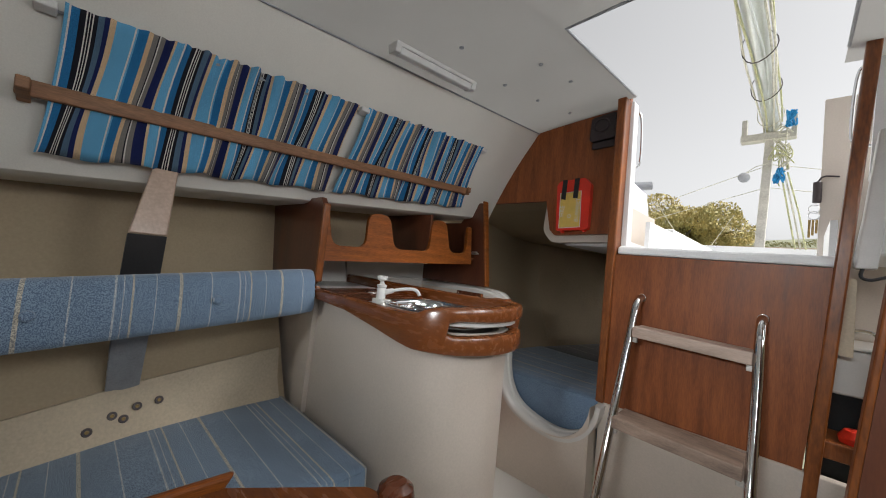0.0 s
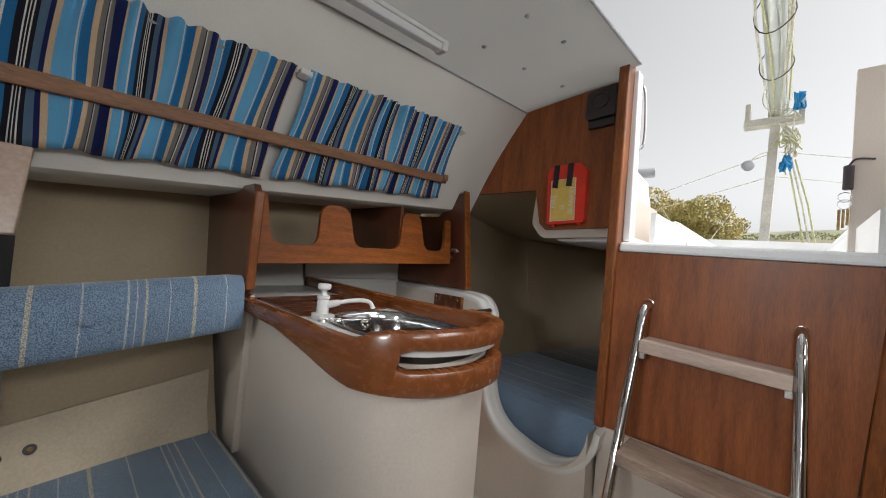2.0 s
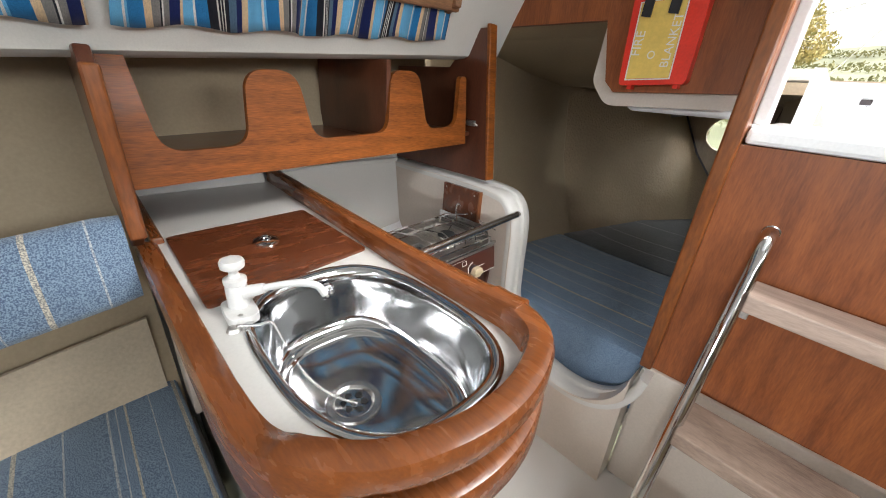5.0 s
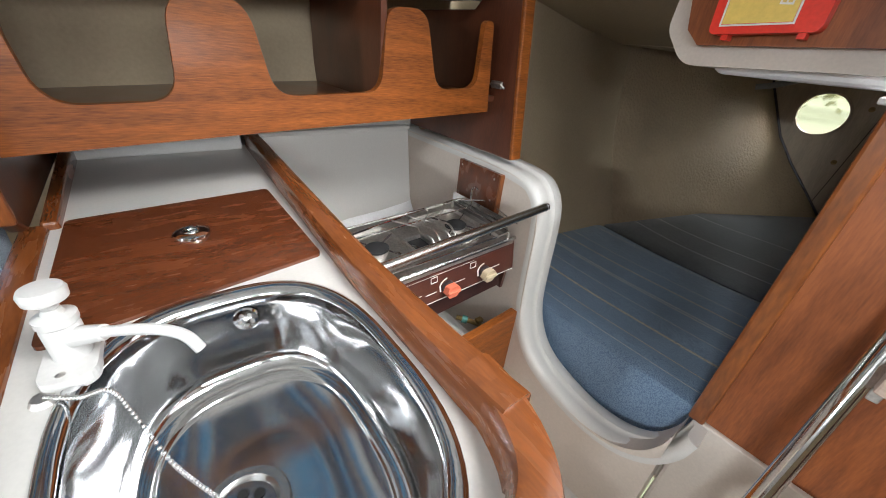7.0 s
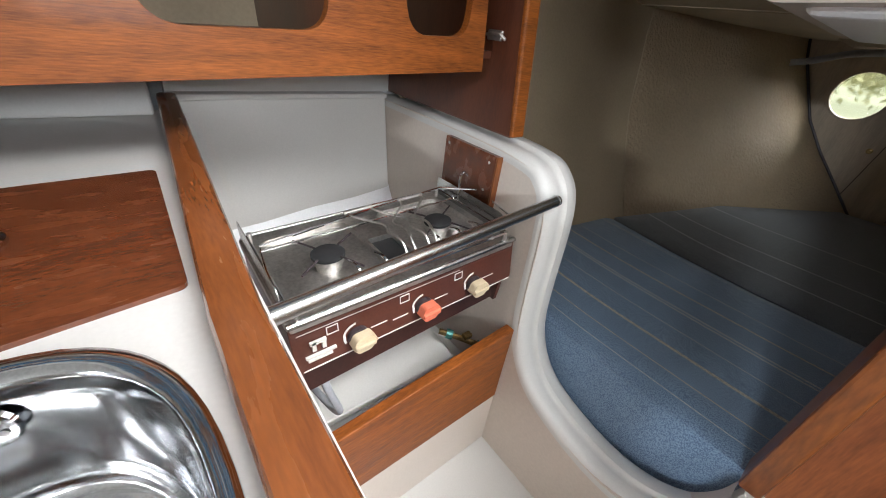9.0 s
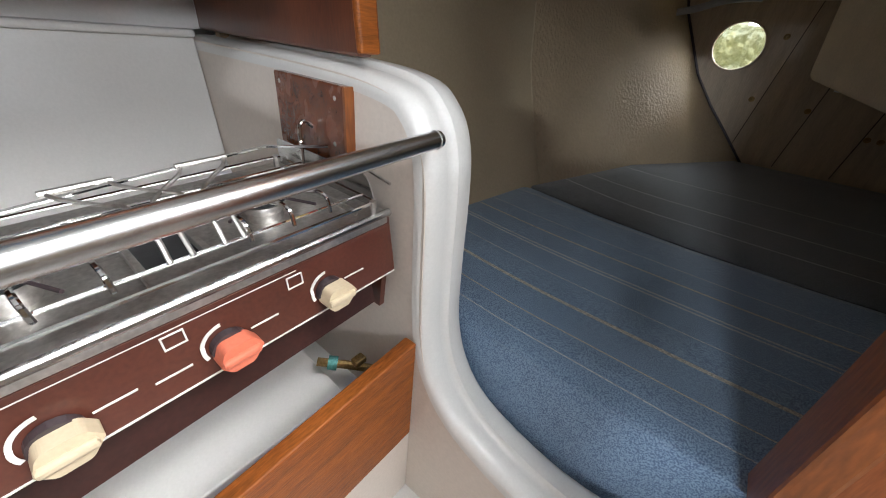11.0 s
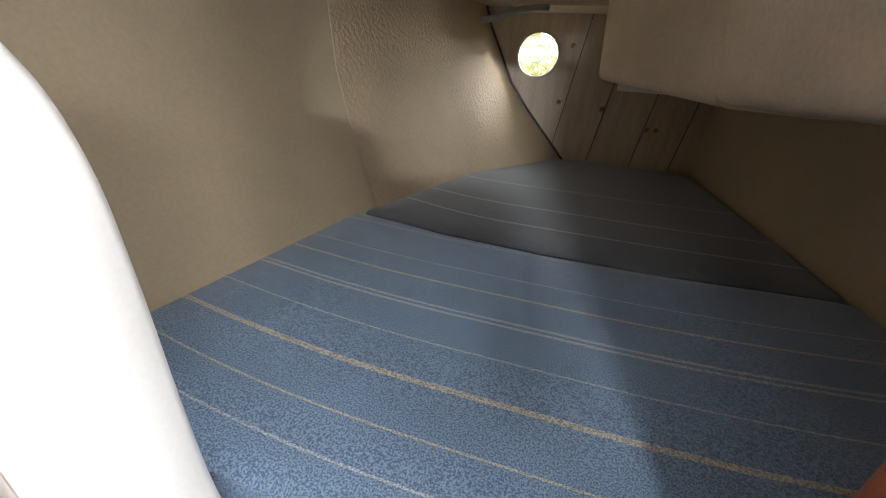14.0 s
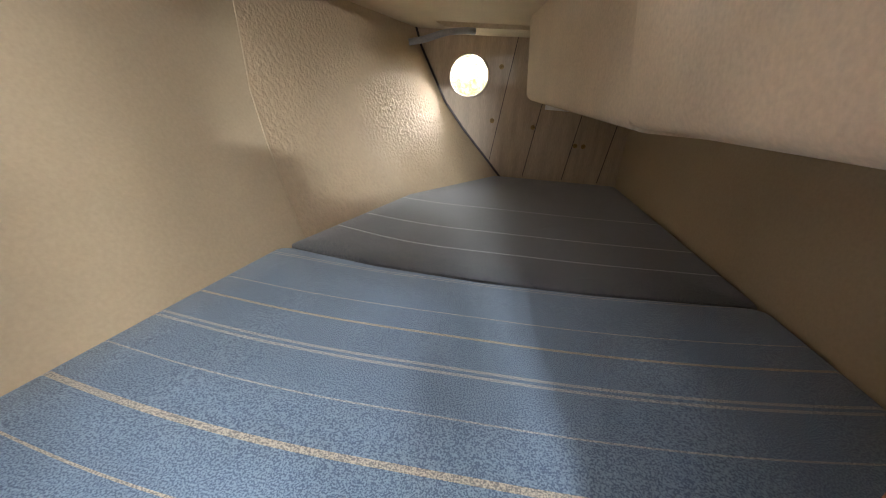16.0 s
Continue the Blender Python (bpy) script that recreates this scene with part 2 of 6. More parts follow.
CREAMLINE = (0.60, 0.55, 0.46)
PALELINE = (0.54, 0.57, 0.60)
CLOTH = stripes("blue_striped_upholstery", (0.235, 0.33, 0.455),
                [(0.004, 0.008, CREAMLINE), (0.085, 0.003, PALELINE), (0.165, 0.004, PALELINE), (0.182, 0.003, PALELINE), (0.200, 0.004, CREAMLINE), (0.250, 0.002, PALELINE)], 0.30, weave=420.0, bump=0.45, offset=-0.125, tint=0.28)
CLOTH_B = stripes("berth_striped_upholstery", (0.245, 0.355, 0.505),
                  [(0.085, 0.004, PALELINE), (0.145, 0.005, CREAMLINE), (0.190, 0.003, PALELINE), (0.231, 0.011, CREAMLINE), (0.321, 0.004, PALELINE), (0.414, 0.006, PALELINE), (0.428, 0.005, PALELINE), (0.475, 0.003, PALELINE), (0.519, 0.007, CREAMLINE), (0.60, 0.002, PALELINE), (0.690, 0.002, PALELINE), (0.758, 0.003, PALELINE), (0.768, 0.003, PALELINE)],
                  0.90, weave=430.0, bump=0.45, offset=-1.76, tint=0.26, bend=((-1, -0.85, 0.20), (1, -0.65, 0.17)))
# base about half as bright as the near berth cloth, and greyer
CLOTH_G = stripes("dark_grey_blue_striped_upholstery", (0.165, 0.180, 0.205), [(0.06, 0.003, PALELINE), (0.19, 0.003, PALELINE), (0.384, 0.005, PALELINE), (0.46, 0.003, PALELINE), (0.70, 0.005, PALELINE), (0.92, 0.003, PALELINE)], 1.7, weave=430.0, bump=0.4, offset=-2.56, tint=0.30, bend=((-1, -0.80, 0.55), (1, -0.55, 0.12)))
# LB and MB are raised: backlight through the cloth is put into them
LB, NV, MB, CR, TP, BK, WT, GB = (0.15, 0.45, 0.72), (0.014, 0.022, 0.10), (0.026, 0.18, 0.40), (0.72, 0.52, 0.32), (0.23, 0.215, 0.20), (0.015, 0.015, 0.022), (0.75, 0.72, 0.66), (0.10, 0.17, 0.25)
seq = ((.014, BK), (.003, WT), (.004, BK), (.003, WT), (.004, BK), (.003, WT), (.010, BK), (.016, GB), (.010, NV), (.014, CR), (.042, LB), (.005, WT), (.004, LB), (.026, MB), (.012, CR), (.014, TP), (.003, BK), (.003, WT), (.012, TP), (.026, NV), (.006, CR), (.022, LB), (.005, WT), (.020, MB))
rows, u = [], 0.0
for w, c in seq:
    rows.append((u, w, c))
    u += w
CURTAIN = stripes("striped_curtain_cotton", NV, rows, u, axis=0, uv=True, weave=700.0, bump=0.15, sheen=0.1, tint=0.12)


def glass(name, color=(1, 1, 1), rough=0.02):
    m = bpy.data.materials.new(name)
    m.use_nodes = True
    b = m.node_tree.nodes["Principled BSDF"]
    b.inputs["Base Color"].default_value = (*color, 1)
    b.inputs["Roughness"].default_value, b.inputs["Transmission Weight"].default_value, b.inputs["IOR"].default_value = rough, 1.0, 1.45
    return m


GLASS = glass("port_glass", (0.97, 1.0, 0.95), 0.05)
DIFFUSER = glass("lamp_cover", (0.97, 0.97, 0.97), 0.35)
DIFFUSER.node_tree.nodes["Principled BSDF"].inputs["Transmission Weight"].default_value = 0.45


# ---- mesh helpers ----
def thing(name, label, category, loc=(0, 0, 0), group="", kind=""):
    ob = new(name)
    ob.location = loc
    ob.empty_display_size = 0.05
    return tagged(ob, label, category, group, kind)


def part(name, bm, material, parent=None, label="", smooth=False, bevel=0.0, seg=2, auto=35):
    """A bmesh as one mesh object, under its thing; its vertices are in world metres."""
    me = bpy.data.meshes.new(name)
    if smooth:
        for f in bm.faces:
            f.smooth = True
        for e in bm.edges:
            if len(e.link_faces) == 2 and e.calc_face_angle(0) > radians(auto):
                e.smooth = False
    bm.to_mesh(me)
    bm.free()
    me.materials.append(material)
    ob = new(name, me)
    if parent:
        ob.parent = parent
        base = Vector((0, 0, 0))
        p = parent
        while p:
            base += p.location
            p = p.parent
        for v in me.vertices:
            v.co -= base
    if label:
        ob["label"] = label
    if bevel:
        b = ob.modifiers.new("bevel", "BEVEL")
        b.width, b.segments, b.limit_method, b.angle_limit = bevel, seg, "ANGLE", radians(40)
        b.harden_normals = False
    return ob


def solo(name, bm, material, label, category, group="", kind="", **kw):
    return tagged(part(name, bm, material, None, **kw), label, category, group, kind)


def box(x0, x1, y0, y1, z0, z1, bm=None):
    bm = bm or bmesh.new()
    m = Matrix.LocRotScale(((x0 + x1) / 2, (y0 + y1) / 2, (z0 + z1) / 2), None, (abs(x1 - x0), abs(y1 - y0), abs(z1 - z0)))
    bmesh.ops.create_cube(bm, size=1.0, matrix=m)
    return bm


def hexa(bottom, top, bm=None):
    """A solid between two quads."""
    bm = bm or bmesh.new()
    a = [bm.verts.new(p) for p in bottom]
    b = [bm.verts.new(p) for p in top]
    n = len(a)
    bm.faces.new(a[::-1]), bm.faces.new(b)
    for i in range(n):
        bm.faces.new((a[i], a[(i + 1) % n], b[(i + 1) % n], b[i]))
    bmesh.ops.recalc_face_normals(bm, faces=bm.faces)
    return bm


def cyl(p, q, r, r2=None, n=20, bm=None, caps=True):
    bm = bm or bmesh.new()
    p, q = Vector(p), Vector(q)
    m = Matrix.Translation((p + q) / 2) @ (q - p).to_track_quat("Z", "Y").to_matrix().to_4x4()
    bmesh.ops.create_cone(bm, cap_ends=caps, segments=n, radius1=r, radius2=r if r2 is None else r2, depth=(q - p).length, matrix=m)
    return bm


def smooth_path(pts, n=8):
    """Points along a smooth line through pts."""
    P = [Vector(p) for p in pts]
    P = [2 * P[0] - P[1]] + P + [2 * P[-1] - P[-2]]
    out = []
    for i in range(1, len(P) - 2):
        a, b, c, d = P[i - 1:i + 3]
        for k in range(n):
            t = k / n
            out.append(0.5 * (2 * b + (c - a) * t + (2 * a - 5 * b + 4 * c - d) * t * t + (3 * b - a - 3 * c + d) * t ** 3))
    return out + [P[-2]]


def tube(pts, r, n=10, bm=None, closed=False, section=None):
    """A round bar (or a bar of the given section) along a line."""
    bm = bm or bmesh.new()
    P = [Vector(p) for p in pts]
    rings = []
    up = None
    for i, p in enumerate(P):
        a = P[i - 1] if i or closed else P[i]
        b = P[(i + 1) % len(P)] if i < len(P) - 1 or closed else P[i]
        t = (b - a).normalized()
        if up is None:
            up = t.orthogonal().normalized() if section is None else Vector((0, 0, 1))
        s = t.cross(up).normalized()
        w = s.cross(t).normalized()
        if section is None:
            up = w
        sec = section or [(r * math.cos(2 * math.pi * k / n), r * math.sin(2 * math.pi * k / n)) for k in range(n)]
        rings.append([bm.verts.new(p + s * c + w * d) for c, d in sec])
    m = len(rings[0])
    for i in range(len(rings) - (0 if closed else 1)):
        A, B = rings[i], rings[(i + 1) % len(rings)]
        for k in range(m):
            bm.faces.new((A[k], A[(k + 1) % m], B[(k + 1) % m], B[k]))
    if not closed:
        bm.faces.new(rings[0][::-1]), bm.faces.new(rings[-1])
    bmesh.ops.recalc_face_normals(bm, faces=bm.faces)
    return bm


def lathe(profile, m=None, n=32, bm=None):
    """A turned body from (radius, height) rows, about z."""
    bm = bm or bmesh.new()
    m = m or Matrix()
    rings = [[bm.verts.new(m @ Vector((r * math.cos(2 * math.pi * k / n), r * math.sin(2 * math.pi * k / n), z))) for k in range(n)] if r > 1e-6 else [bm.verts.new(m @ Vector((0, 0, z)))] for r, z in profile]
    for A, B in zip(rings, rings[1:]):
        for k in range(n):
            a, b, c, d = A[k % len(A)], A[(k + 1) % len(A)], B[(k + 1) % len(B)], B[k % len(B)]
            vs = []
            for v in (a, b, c, d):
                if v not in vs:
                    vs.append(v)
            if len(vs) > 2:
                bm.faces.new(vs)
    bmesh.ops.recalc_face_normals(bm, faces=bm.faces)
    return bm


def fillet(pts, seg=6):
    """A closed outline of (x, y, radius) with its corners rounded."""
    out = []
    n = len(pts)
    for i in range(n):
        x, y, r = pts[i]
        p, a, b = Vector((x, y)), Vector(pts[i - 1][:2]), Vector(pts[(i + 1) % n][:2])
        if r <= 0:
            out.append(p)
            continue
        u, v = (a - p).normalized(), (b - p).normalized()
        ang = u.angle(v)
        d = min(r / math.tan(ang / 2), (a - p).length * 0.499, (b - p).length * 0.499)
        s, e = p + u * d, p + v * d
        for k in range(seg + 1):
            t = k / seg
            out.append((1 - t) ** 2 * s + 2 * t * (1 - t) * p + t * t * e)
    return out


def slab(outline, lo, hi, to3, holes=(), bm=None):
    """A sheet of any outline, with holes, between two levels; to3(u, v, w) gives the place."""
    bm = bm or bmesh.new()
    edges, loops = [], []
    for o in (outline, *holes):
        vs = [bm.verts.new(to3(p[0], p[1], lo)) for p in o]
        loops.append(vs)
        for i in range(len(vs)):
            edges.append(bm.edges.new((vs[i], vs[(i + 1) % len(vs)])))
    bmesh.ops.triangle_fill(bm, use_beauty=True, use_dissolve=False, edges=edges)
    tops = [[bm.verts.new(to3(p[0], p[1], hi)) for p in o] for o in (outline, *holes)]
    pair = {}
    for vs, ts in zip(loops, tops):
        pair.update(zip(vs, ts))
    faces = [f for f in bm.faces if all(v in pair for v in f.verts)]
    for f in faces:
        bm.faces.new([pair[v] for v in reversed(f.verts)])
    for vs, ts in zip(loops, tops):
        for i in range(len(vs)):
            j = (i + 1) % len(vs)
            bm.faces.new((vs[i], vs[j], ts[j], ts[i]))
    bmesh.ops.recalc_face_normals(bm, faces=bm.faces)
    return bm


def sheet(rows, thick=0.0, away=(0, 0, 0)):
    """A skin over rows of places, with a thickness towards 'away'."""
    bm = bmesh.new()
    A = [[bm.verts.new(p) for p in r] for r in rows]
    for r, s in zip(A, A[1:]):
        for i in range(len(r) - 1):
            bm.faces.new((r[i], r[i + 1], s[i + 1], s[i]))
    if thick:
        d = Vector(away) * thick
        B = [[bm.verts.new(v.co + d) for v in r] for r in A]
        for r, s in zip(B, B[1:]):
            for i in range(len(r) - 1):
                bm.faces.new((r[i], s[i], s[i + 1], r[i + 1]))
        rim = lambda a, b, c, e: bm.faces.new((a, b, c, e))
        for r, s in ((A[0], B[0]), (A[-1], B[-1]), ([q[0] for q in A], [q[0] for q in B]), ([q[-1] for q in A], [q[-1] for q in B])):
            for i in range(len(r) - 1):
                rim(r[i], r[i + 1], s[i + 1], s[i])
    bmesh.ops.recalc_face_normals(bm, faces=bm.faces)
    return bm


XY = lambda u, v, w: (u, v, w)      # plan outlines, levels in z
XZ = lambda u, v, w: (u, w, v)      # outlines on a bulkhead, levels in y
YZ = lambda u, v, w: (w, u, v)      # outlines along the ship, levels in x

CL = -0.135                         # the ship's centre line
COUNTER = 0.893
BERTH = 0.48
PART = 1.678                        # forward face of the moulded partition
AFT = 1.76                          # forward face of the companionway bulkhead


# ---- structure ----
def hull_x(y, z):
    """The inner face of the hull's near side."""
    ys = (-1.6, 0.25, 1.0, 1.75, 2.6, 3.4, 4.16, 4.6)
    table = {0.0: (-0.75, -1.15, -1.18, -1.12, -1.00, -0.72, -0.28, -0.1), 0.48: (-1.05, -1.45, -1.46, -1.41, -1.315, -1.10, -0.66, -0.5),
             0.85: (-1.22, -1.60, -1.66, -1.66, -1.53, -1.34, -1.02, -0.9), 1.25: (-1.28, -1.67, -1.74, -1.75, -1.66, -1.50, -1.245, -1.15), 1.45: (-1.3, -1.68, -1.76, -1.77, -1.69, -1.54, -1.28, -1.2)}
    zs = sorted(table)
    at = [np.interp(y, ys, table[k]) for k in zs]
    return float(np.interp(z, zs, at))


def hull_patch(y0, y1, z0, z1, ny=16, nz=14):
    return [[(hull_x(y0 + (y1 - y0) * i / ny, z0 + (z1 - z0) * k / nz), y0 + (y1 - y0) * i / ny, z0 + (z1 - z0) * k / nz) for i in range(ny + 1)] for k in range(nz + 1)]


solo("wall_hull", sheet(hull_patch(-1.6, 0.69, 0.0, 1.45, 20), 0.02, (-1, 0, 0)), LINER, "tan lined inner side of the hull", "wall", kind="structure", smooth=True)
solo("wall_hull_locker", sheet(hull_patch(0.69, 1.715, 1.03, 1.45, 10, 6), 0.02, (-1, 0, 0)), LINER, "tan lined hull inside the galley locker", "wall", kind="structure", smooth=True)


def lining_seam(z):
    """Where the plain lining ends and the textured one begins."""
    return 2.70 + 0.30 * (z - 0.45)


def hull_between(y0, y1, ny=14, nz=16):
    out = []
    for k in range(nz + 1):
        z = 1.45 * k / nz
        a, b = y0(z), y1(z)
        out.append([(hull_x(a + (b - a) * i / ny, z), a + (b - a) * i / ny, z) for i in range(ny + 1)])
    return out


solo("wall_hull_berth", sheet(hull_between(lambda z: 1.715, lining_seam), 0.02, (-1, 0, 0)), LINER, "tan lined hull beside the quarter berth", "wall", kind="structure", smooth=True)
solo("wall_hull_aft", sheet(hull_between(lining_seam, lambda z: 4.3), 0.02, (-1, 0, 0)), ROUGHL, "tan textured lining of the hull near the stern", "wall", kind="structure", smooth=True)
solo("trim_lining_seam", tube([(hull_x(lining_seam(z), z) + 0.001, lining_seam(z), z) for z in (0.45, 0.6, 0.75, 0.9, 1.05, 1.2, 1.29)], 0.0025, 6), LINER, "glued seam in the hull lining", "trim", kind="structure", smooth=True)
bmh = sheet([[(2 * CL - x, y, z) for x, y, z in r] for r in hull_patch(-1.6, 4.3, 0.0, 1.45, 30)], 0.02, (1, 0, 0))
solo("wall_hull_starboard", bmh, LINER, "tan lined far side of the hull", "wall", kind="structure", smooth=True)
solo("wall_hull_outer", sheet([[(x - 0.16, y, z) for x, y, z in r] for r in hull_patch(-1.6, 4.4, -0.1, 1.5, 24, 8)], 0.02, (-1, 0, 0)), DECK, "outer shell of the hull", "wall", kind="structure", smooth=True)
solo("floor", box(-1.25, 1.0, -1.6, 1.80, -0.03, 0.0), WHITE, "white moulded cabin sole", "floor", kind="structure")
# added unseen panels; the gap between them shapes the forward lamp's light
solo("wall_light_mask_port", box(-1.5, -0.34, -1.66, -1.6, 0, 2.0), WHITE, "added unseen white bulkhead that masks the forward lamp", "wall", kind="structure")
solo("wall_light_mask_starboard", box(0.26, 1.3, -1.66, -1.6, 0, 2.0), WHITE, "added unseen white bulkhead that masks the forward lamp", "wall", kind="structure")
solo("wall_light_mask_low", box(-0.339, 0.259, -1.66, -1.6, 0, 1.39), WHITE, "added unseen white panel masking the forward lamp under the opening", "wall", kind="structure")
solo("wall_light_mask_head", box(-0.339, 0.259, -1.66, -1.6, 1.62, 2.0), WHITE, "added unseen white panel masking the forward lamp over the opening", "wall", kind="structure")
# unseen box added round the forward lamp to hold its light
solo("wall_lamp_box_end", box(-0.9, 0.7, -3.06, -3.0, 0, 1.78), WHITE, "plain white end of the unseen box added round the forward lamp", "wall", kind="structure")
for x0_, x1_ in ((-0.94, -0.9), (0.7, 0.74)):
    solo("wall_lamp_box_side", box(x0_, x1_, -3.06, -1.661, 0, 1.78), WHITE, "plain white side of the unseen box added round the forward lamp", "wall", kind="structure")
solo("ceiling_lamp_box", box(-0.94, 0.74, -3.06, -1.661, 1.781, 1.82), CEIL, "plain grey ceiling of the unseen box added round the forward lamp", "ceiling", kind="structure")
solo("floor_lamp_box", box(-0.94, 0.74, -3.06, -1.601, -0.05, -0.004), WHITE, "plain white floor of the unseen box added round the forward lamp", "floor", kind="structure")


# coachroof side: from the roof seam down to the side deck's edge, then out to the hull
def seam_z(y):
    return 1.848 + 0.075 * (y - 1.75)


def deck_z(y):
    return 1.328 + 0.09 * (y - 1.5)


def roof_side(y, k):
    """k 0 at the seam, 1 at the deck edge."""
    return (-1.015 - 0.005 * (y - 0.7) - 0.315 * k - 0.02 * math.sin(k * math.pi), y, seam_z(y) * (1 - k) + deck_z(y) * k)


ys = [-1.6 + 3.46 * i / 24 for i in range(25)]
side = [[roof_side(y, k / 8) for y in ys] for k in range(9)]
side += [[(-1.33 - 0.005 * (y - 0.7) - d, y, deck_z(y) - e) for y in ys] for d, e in ((0.02, 0.008), (0.06, 0.012), (0.70, 0.0))]
solo("wall_coachroof", sheet(side, 0.015, (-0.5, 0, 0.8)), VINYL, "white vinyl lined coachroof side", "wall", kind="structure", smooth=True)
solo("wall_coachroof_starboard", sheet([[(2 * CL - x, y, z) for x, y, z in r] for r in side], 0.015, (0.5, 0, 0.8)), VINYL, "white vinyl lined coachroof side", "wall", kind="structure", smooth=True)


def roof_z(x, y):
    k = (x - CL) / 0.885
    return seam_z(y) + 0.005 + 0.055 * (1 - k * k)


HX0, HX1, HY = -0.462, 0.192, 1.06     # the companionway hatch
bm = bmesh.new()
xs = [-1.03, -0.95, -0.8, -0.65, -0.505, HX0, -0.3, CL, 0.05, HX1, 0.4, 0.6, 0.765]
yy = [-1.6, -1.2, -0.8, -0.4, 0, 0.3, 0.6, 0.85, HY, 1.3, 1.55, 1.77, 1.9]
grid = {(i, j): bm.verts.new((x, y, roof_z(x, y))) for i, x in enumerate(xs) for j, y in enumerate(yy)}
for i in range(len(xs) - 1):
    for j in range(len(yy) - 1):
        if xs[i] >= HX0 and xs[i + 1] <= HX1 and yy[j] >= HY or xs[i] == -0.505 and yy[j] == 1.77:
            continue
        bm.faces.new((grid[i, j], grid[i, j + 1], grid[i + 1, j + 1], grid[i + 1, j]))
bmesh.ops.solidify(bm, geom=bm.faces[:], thickness=-0.03)
bmesh.ops.recalc_face_normals(bm, faces=bm.faces)
solo("ceiling", bm, CEIL, "pale grey vinyl headlining with a hatch opening", "ceiling", kind="structure", smooth=True)

solo("trim_roof_seam", tube([(roof_side(y, 0)[0] + 0.004, y, roof_side(y, 0)[2] + 0.002) for y in ys], 0.0035, 6), GREYPL, "grey seam strip between headlining and side", "trim", kind="structure", smooth=True)
solo("trim_hatch_seal", tube([(HX0 - 0.002, y, roof_z(HX0, y) - 0.002) for y in (1.75, 1.5, 1.3, HY)] + [(x, HY - 0.002, roof_z(x, HY) - 0.002) for x in (-0.3, CL, 0.05, HX1)] + [(HX1 + 0.002, y, roof_z(HX1, y) - 0.002) for y in (1.3, 1.75)], 0.005, 8), GREYPL, "grey rubber seal round the hatch", "trim", kind="structure", smooth=True)
solo("trim_washboard_slide", hexa([(-0.497, 1.80, 1.21), (-0.470, 1.80, 1.21), (-0.470, 1.86, 1.21), (-0.497, 1.86, 1.21)], [(-0.500, 1.80, 1.90), (-0.480, 1.80, 1.90), (-0.480, 1.86, 1.90), (-0.500, 1.86, 1.90)]), DECK, "white moulded washboard slide", "trim", kind="structure", bevel=0.004)

# bulkhead to the quarter berth and the cockpit
solo("wall_aft", slab([(-1.34, 1.455), (-1.10, 1.93), (-0.52, 1.98), (-0.52, 1.275), (-0.87, 1.262), (-0.90, 1.29), (-0.935, 1.455)], 1.86, 1.885, XZ), PANEL, "dark mahogany bulkhead panel beside the companionway", "wall", kind="structure")
solo("trim_locker_edge", slab(fillet([(-0.545, 1.235, 0), (-0.90, 1.222, 0.06), (-0.955, 1.29, 0.05), (-0.945, 1.44, 0), (-0.545, 1.44, 0)]), 1.888, 2.5, XZ), BEIGE, "pale moulded cockpit locker behind the bulkhead panel", "trim", kind="structure", smooth=True)

# companionway panel, its posts and the pale moulding below it
solo("wall_companionway", slab([(-0.505, 0.485), (-0.50, 1.165), (0.19, 1.155), (0.14, 0.475)], AFT, AFT + 0.03, XZ), PANEL, "reddish mahogany panel under the companionway, varnish worn", "wall", kind="structure")
solo("trim_companionway_post", hexa([(-0.535, AFT - 0.02, 0.485), (-0.50, AFT - 0.02, 0.485), (-0.50, AFT + 0.06, 0.485), (-0.535, AFT + 0.06, 0.485)], [(-0.535, AFT - 0.03, roof_z(-0.51, 1.73) + 0.004), (-0.495, AFT - 0.03, roof_z(-0.51, 1.73) + 0.004), (-0.495, AFT + 0.07, roof_z(-0.51, 1.73) + 0.004), (-0.535, AFT + 0.07, roof_z(-0.51, 1.73) + 0.004)]), WOOD, "varnished mahogany post at the companionway", "trim", kind="structure", bevel=0.006)
solo("trim_companionway_post_starboard", hexa([(0.128, AFT - 0.016, 0.2), (0.165, AFT - 0.016, 0.2), (0.165, AFT + 0.03, 0.2), (0.128, AFT + 0.03, 0.2)], [(0.238, AFT - 0.016, 2.0), (0.275, AFT - 0.016, 2.0), (0.275, AFT + 0.03, 2.0), (0.238, AFT + 0.03, 2.0)]), WOOD, "varnished mahogany post at the companionway", "trim", kind="structure", bevel=0.006)
solo("trim_companionway_sill", hexa([(-0.495, AFT - 0.005, 1.167), (0.20, AFT - 0.005, 1.157), (0.20, 2.3, 1.157), (-0.495, 2.3, 1.167)], [(-0.495, AFT + 0.004, 1.205), (0.205, AFT + 0.004, 1.195), (0.205, 2.3, 1.20), (-0.495, 2.3, 1.21)]), DECK, "white moulded companionway sill and bridge deck", "sill", kind="structure", bevel=0.01)
solo("trim_step", slab([(-0.52, 0.0), (-0.52, 0.487), (0.6, 0.475), (0.6, 0.0)], AFT - 0.012, AFT + 0.025, XZ), BEIGE, "beige moulded front below the companionway panel", "wall", kind="structure", bevel=0.008)

# the white partition that sweeps from the stove to the quarter berth's opening
curve = [(-1.74, 0.925), (-1.30, 0.925), (-1.12, 0.915), (-1.06, 0.885), (-1.03, 0.83), (-1.02, 0.75), (-1.015, 0.62), (-1.005, 0.50), (-0.975, 0.415), (-0.92, 0.353), (-0.83, 0.315), (-0.72, 0.296), (-0.63, 0.312), (-0.565, 0.36), (-0.53, 0.425), (-0.518, 0.485)]
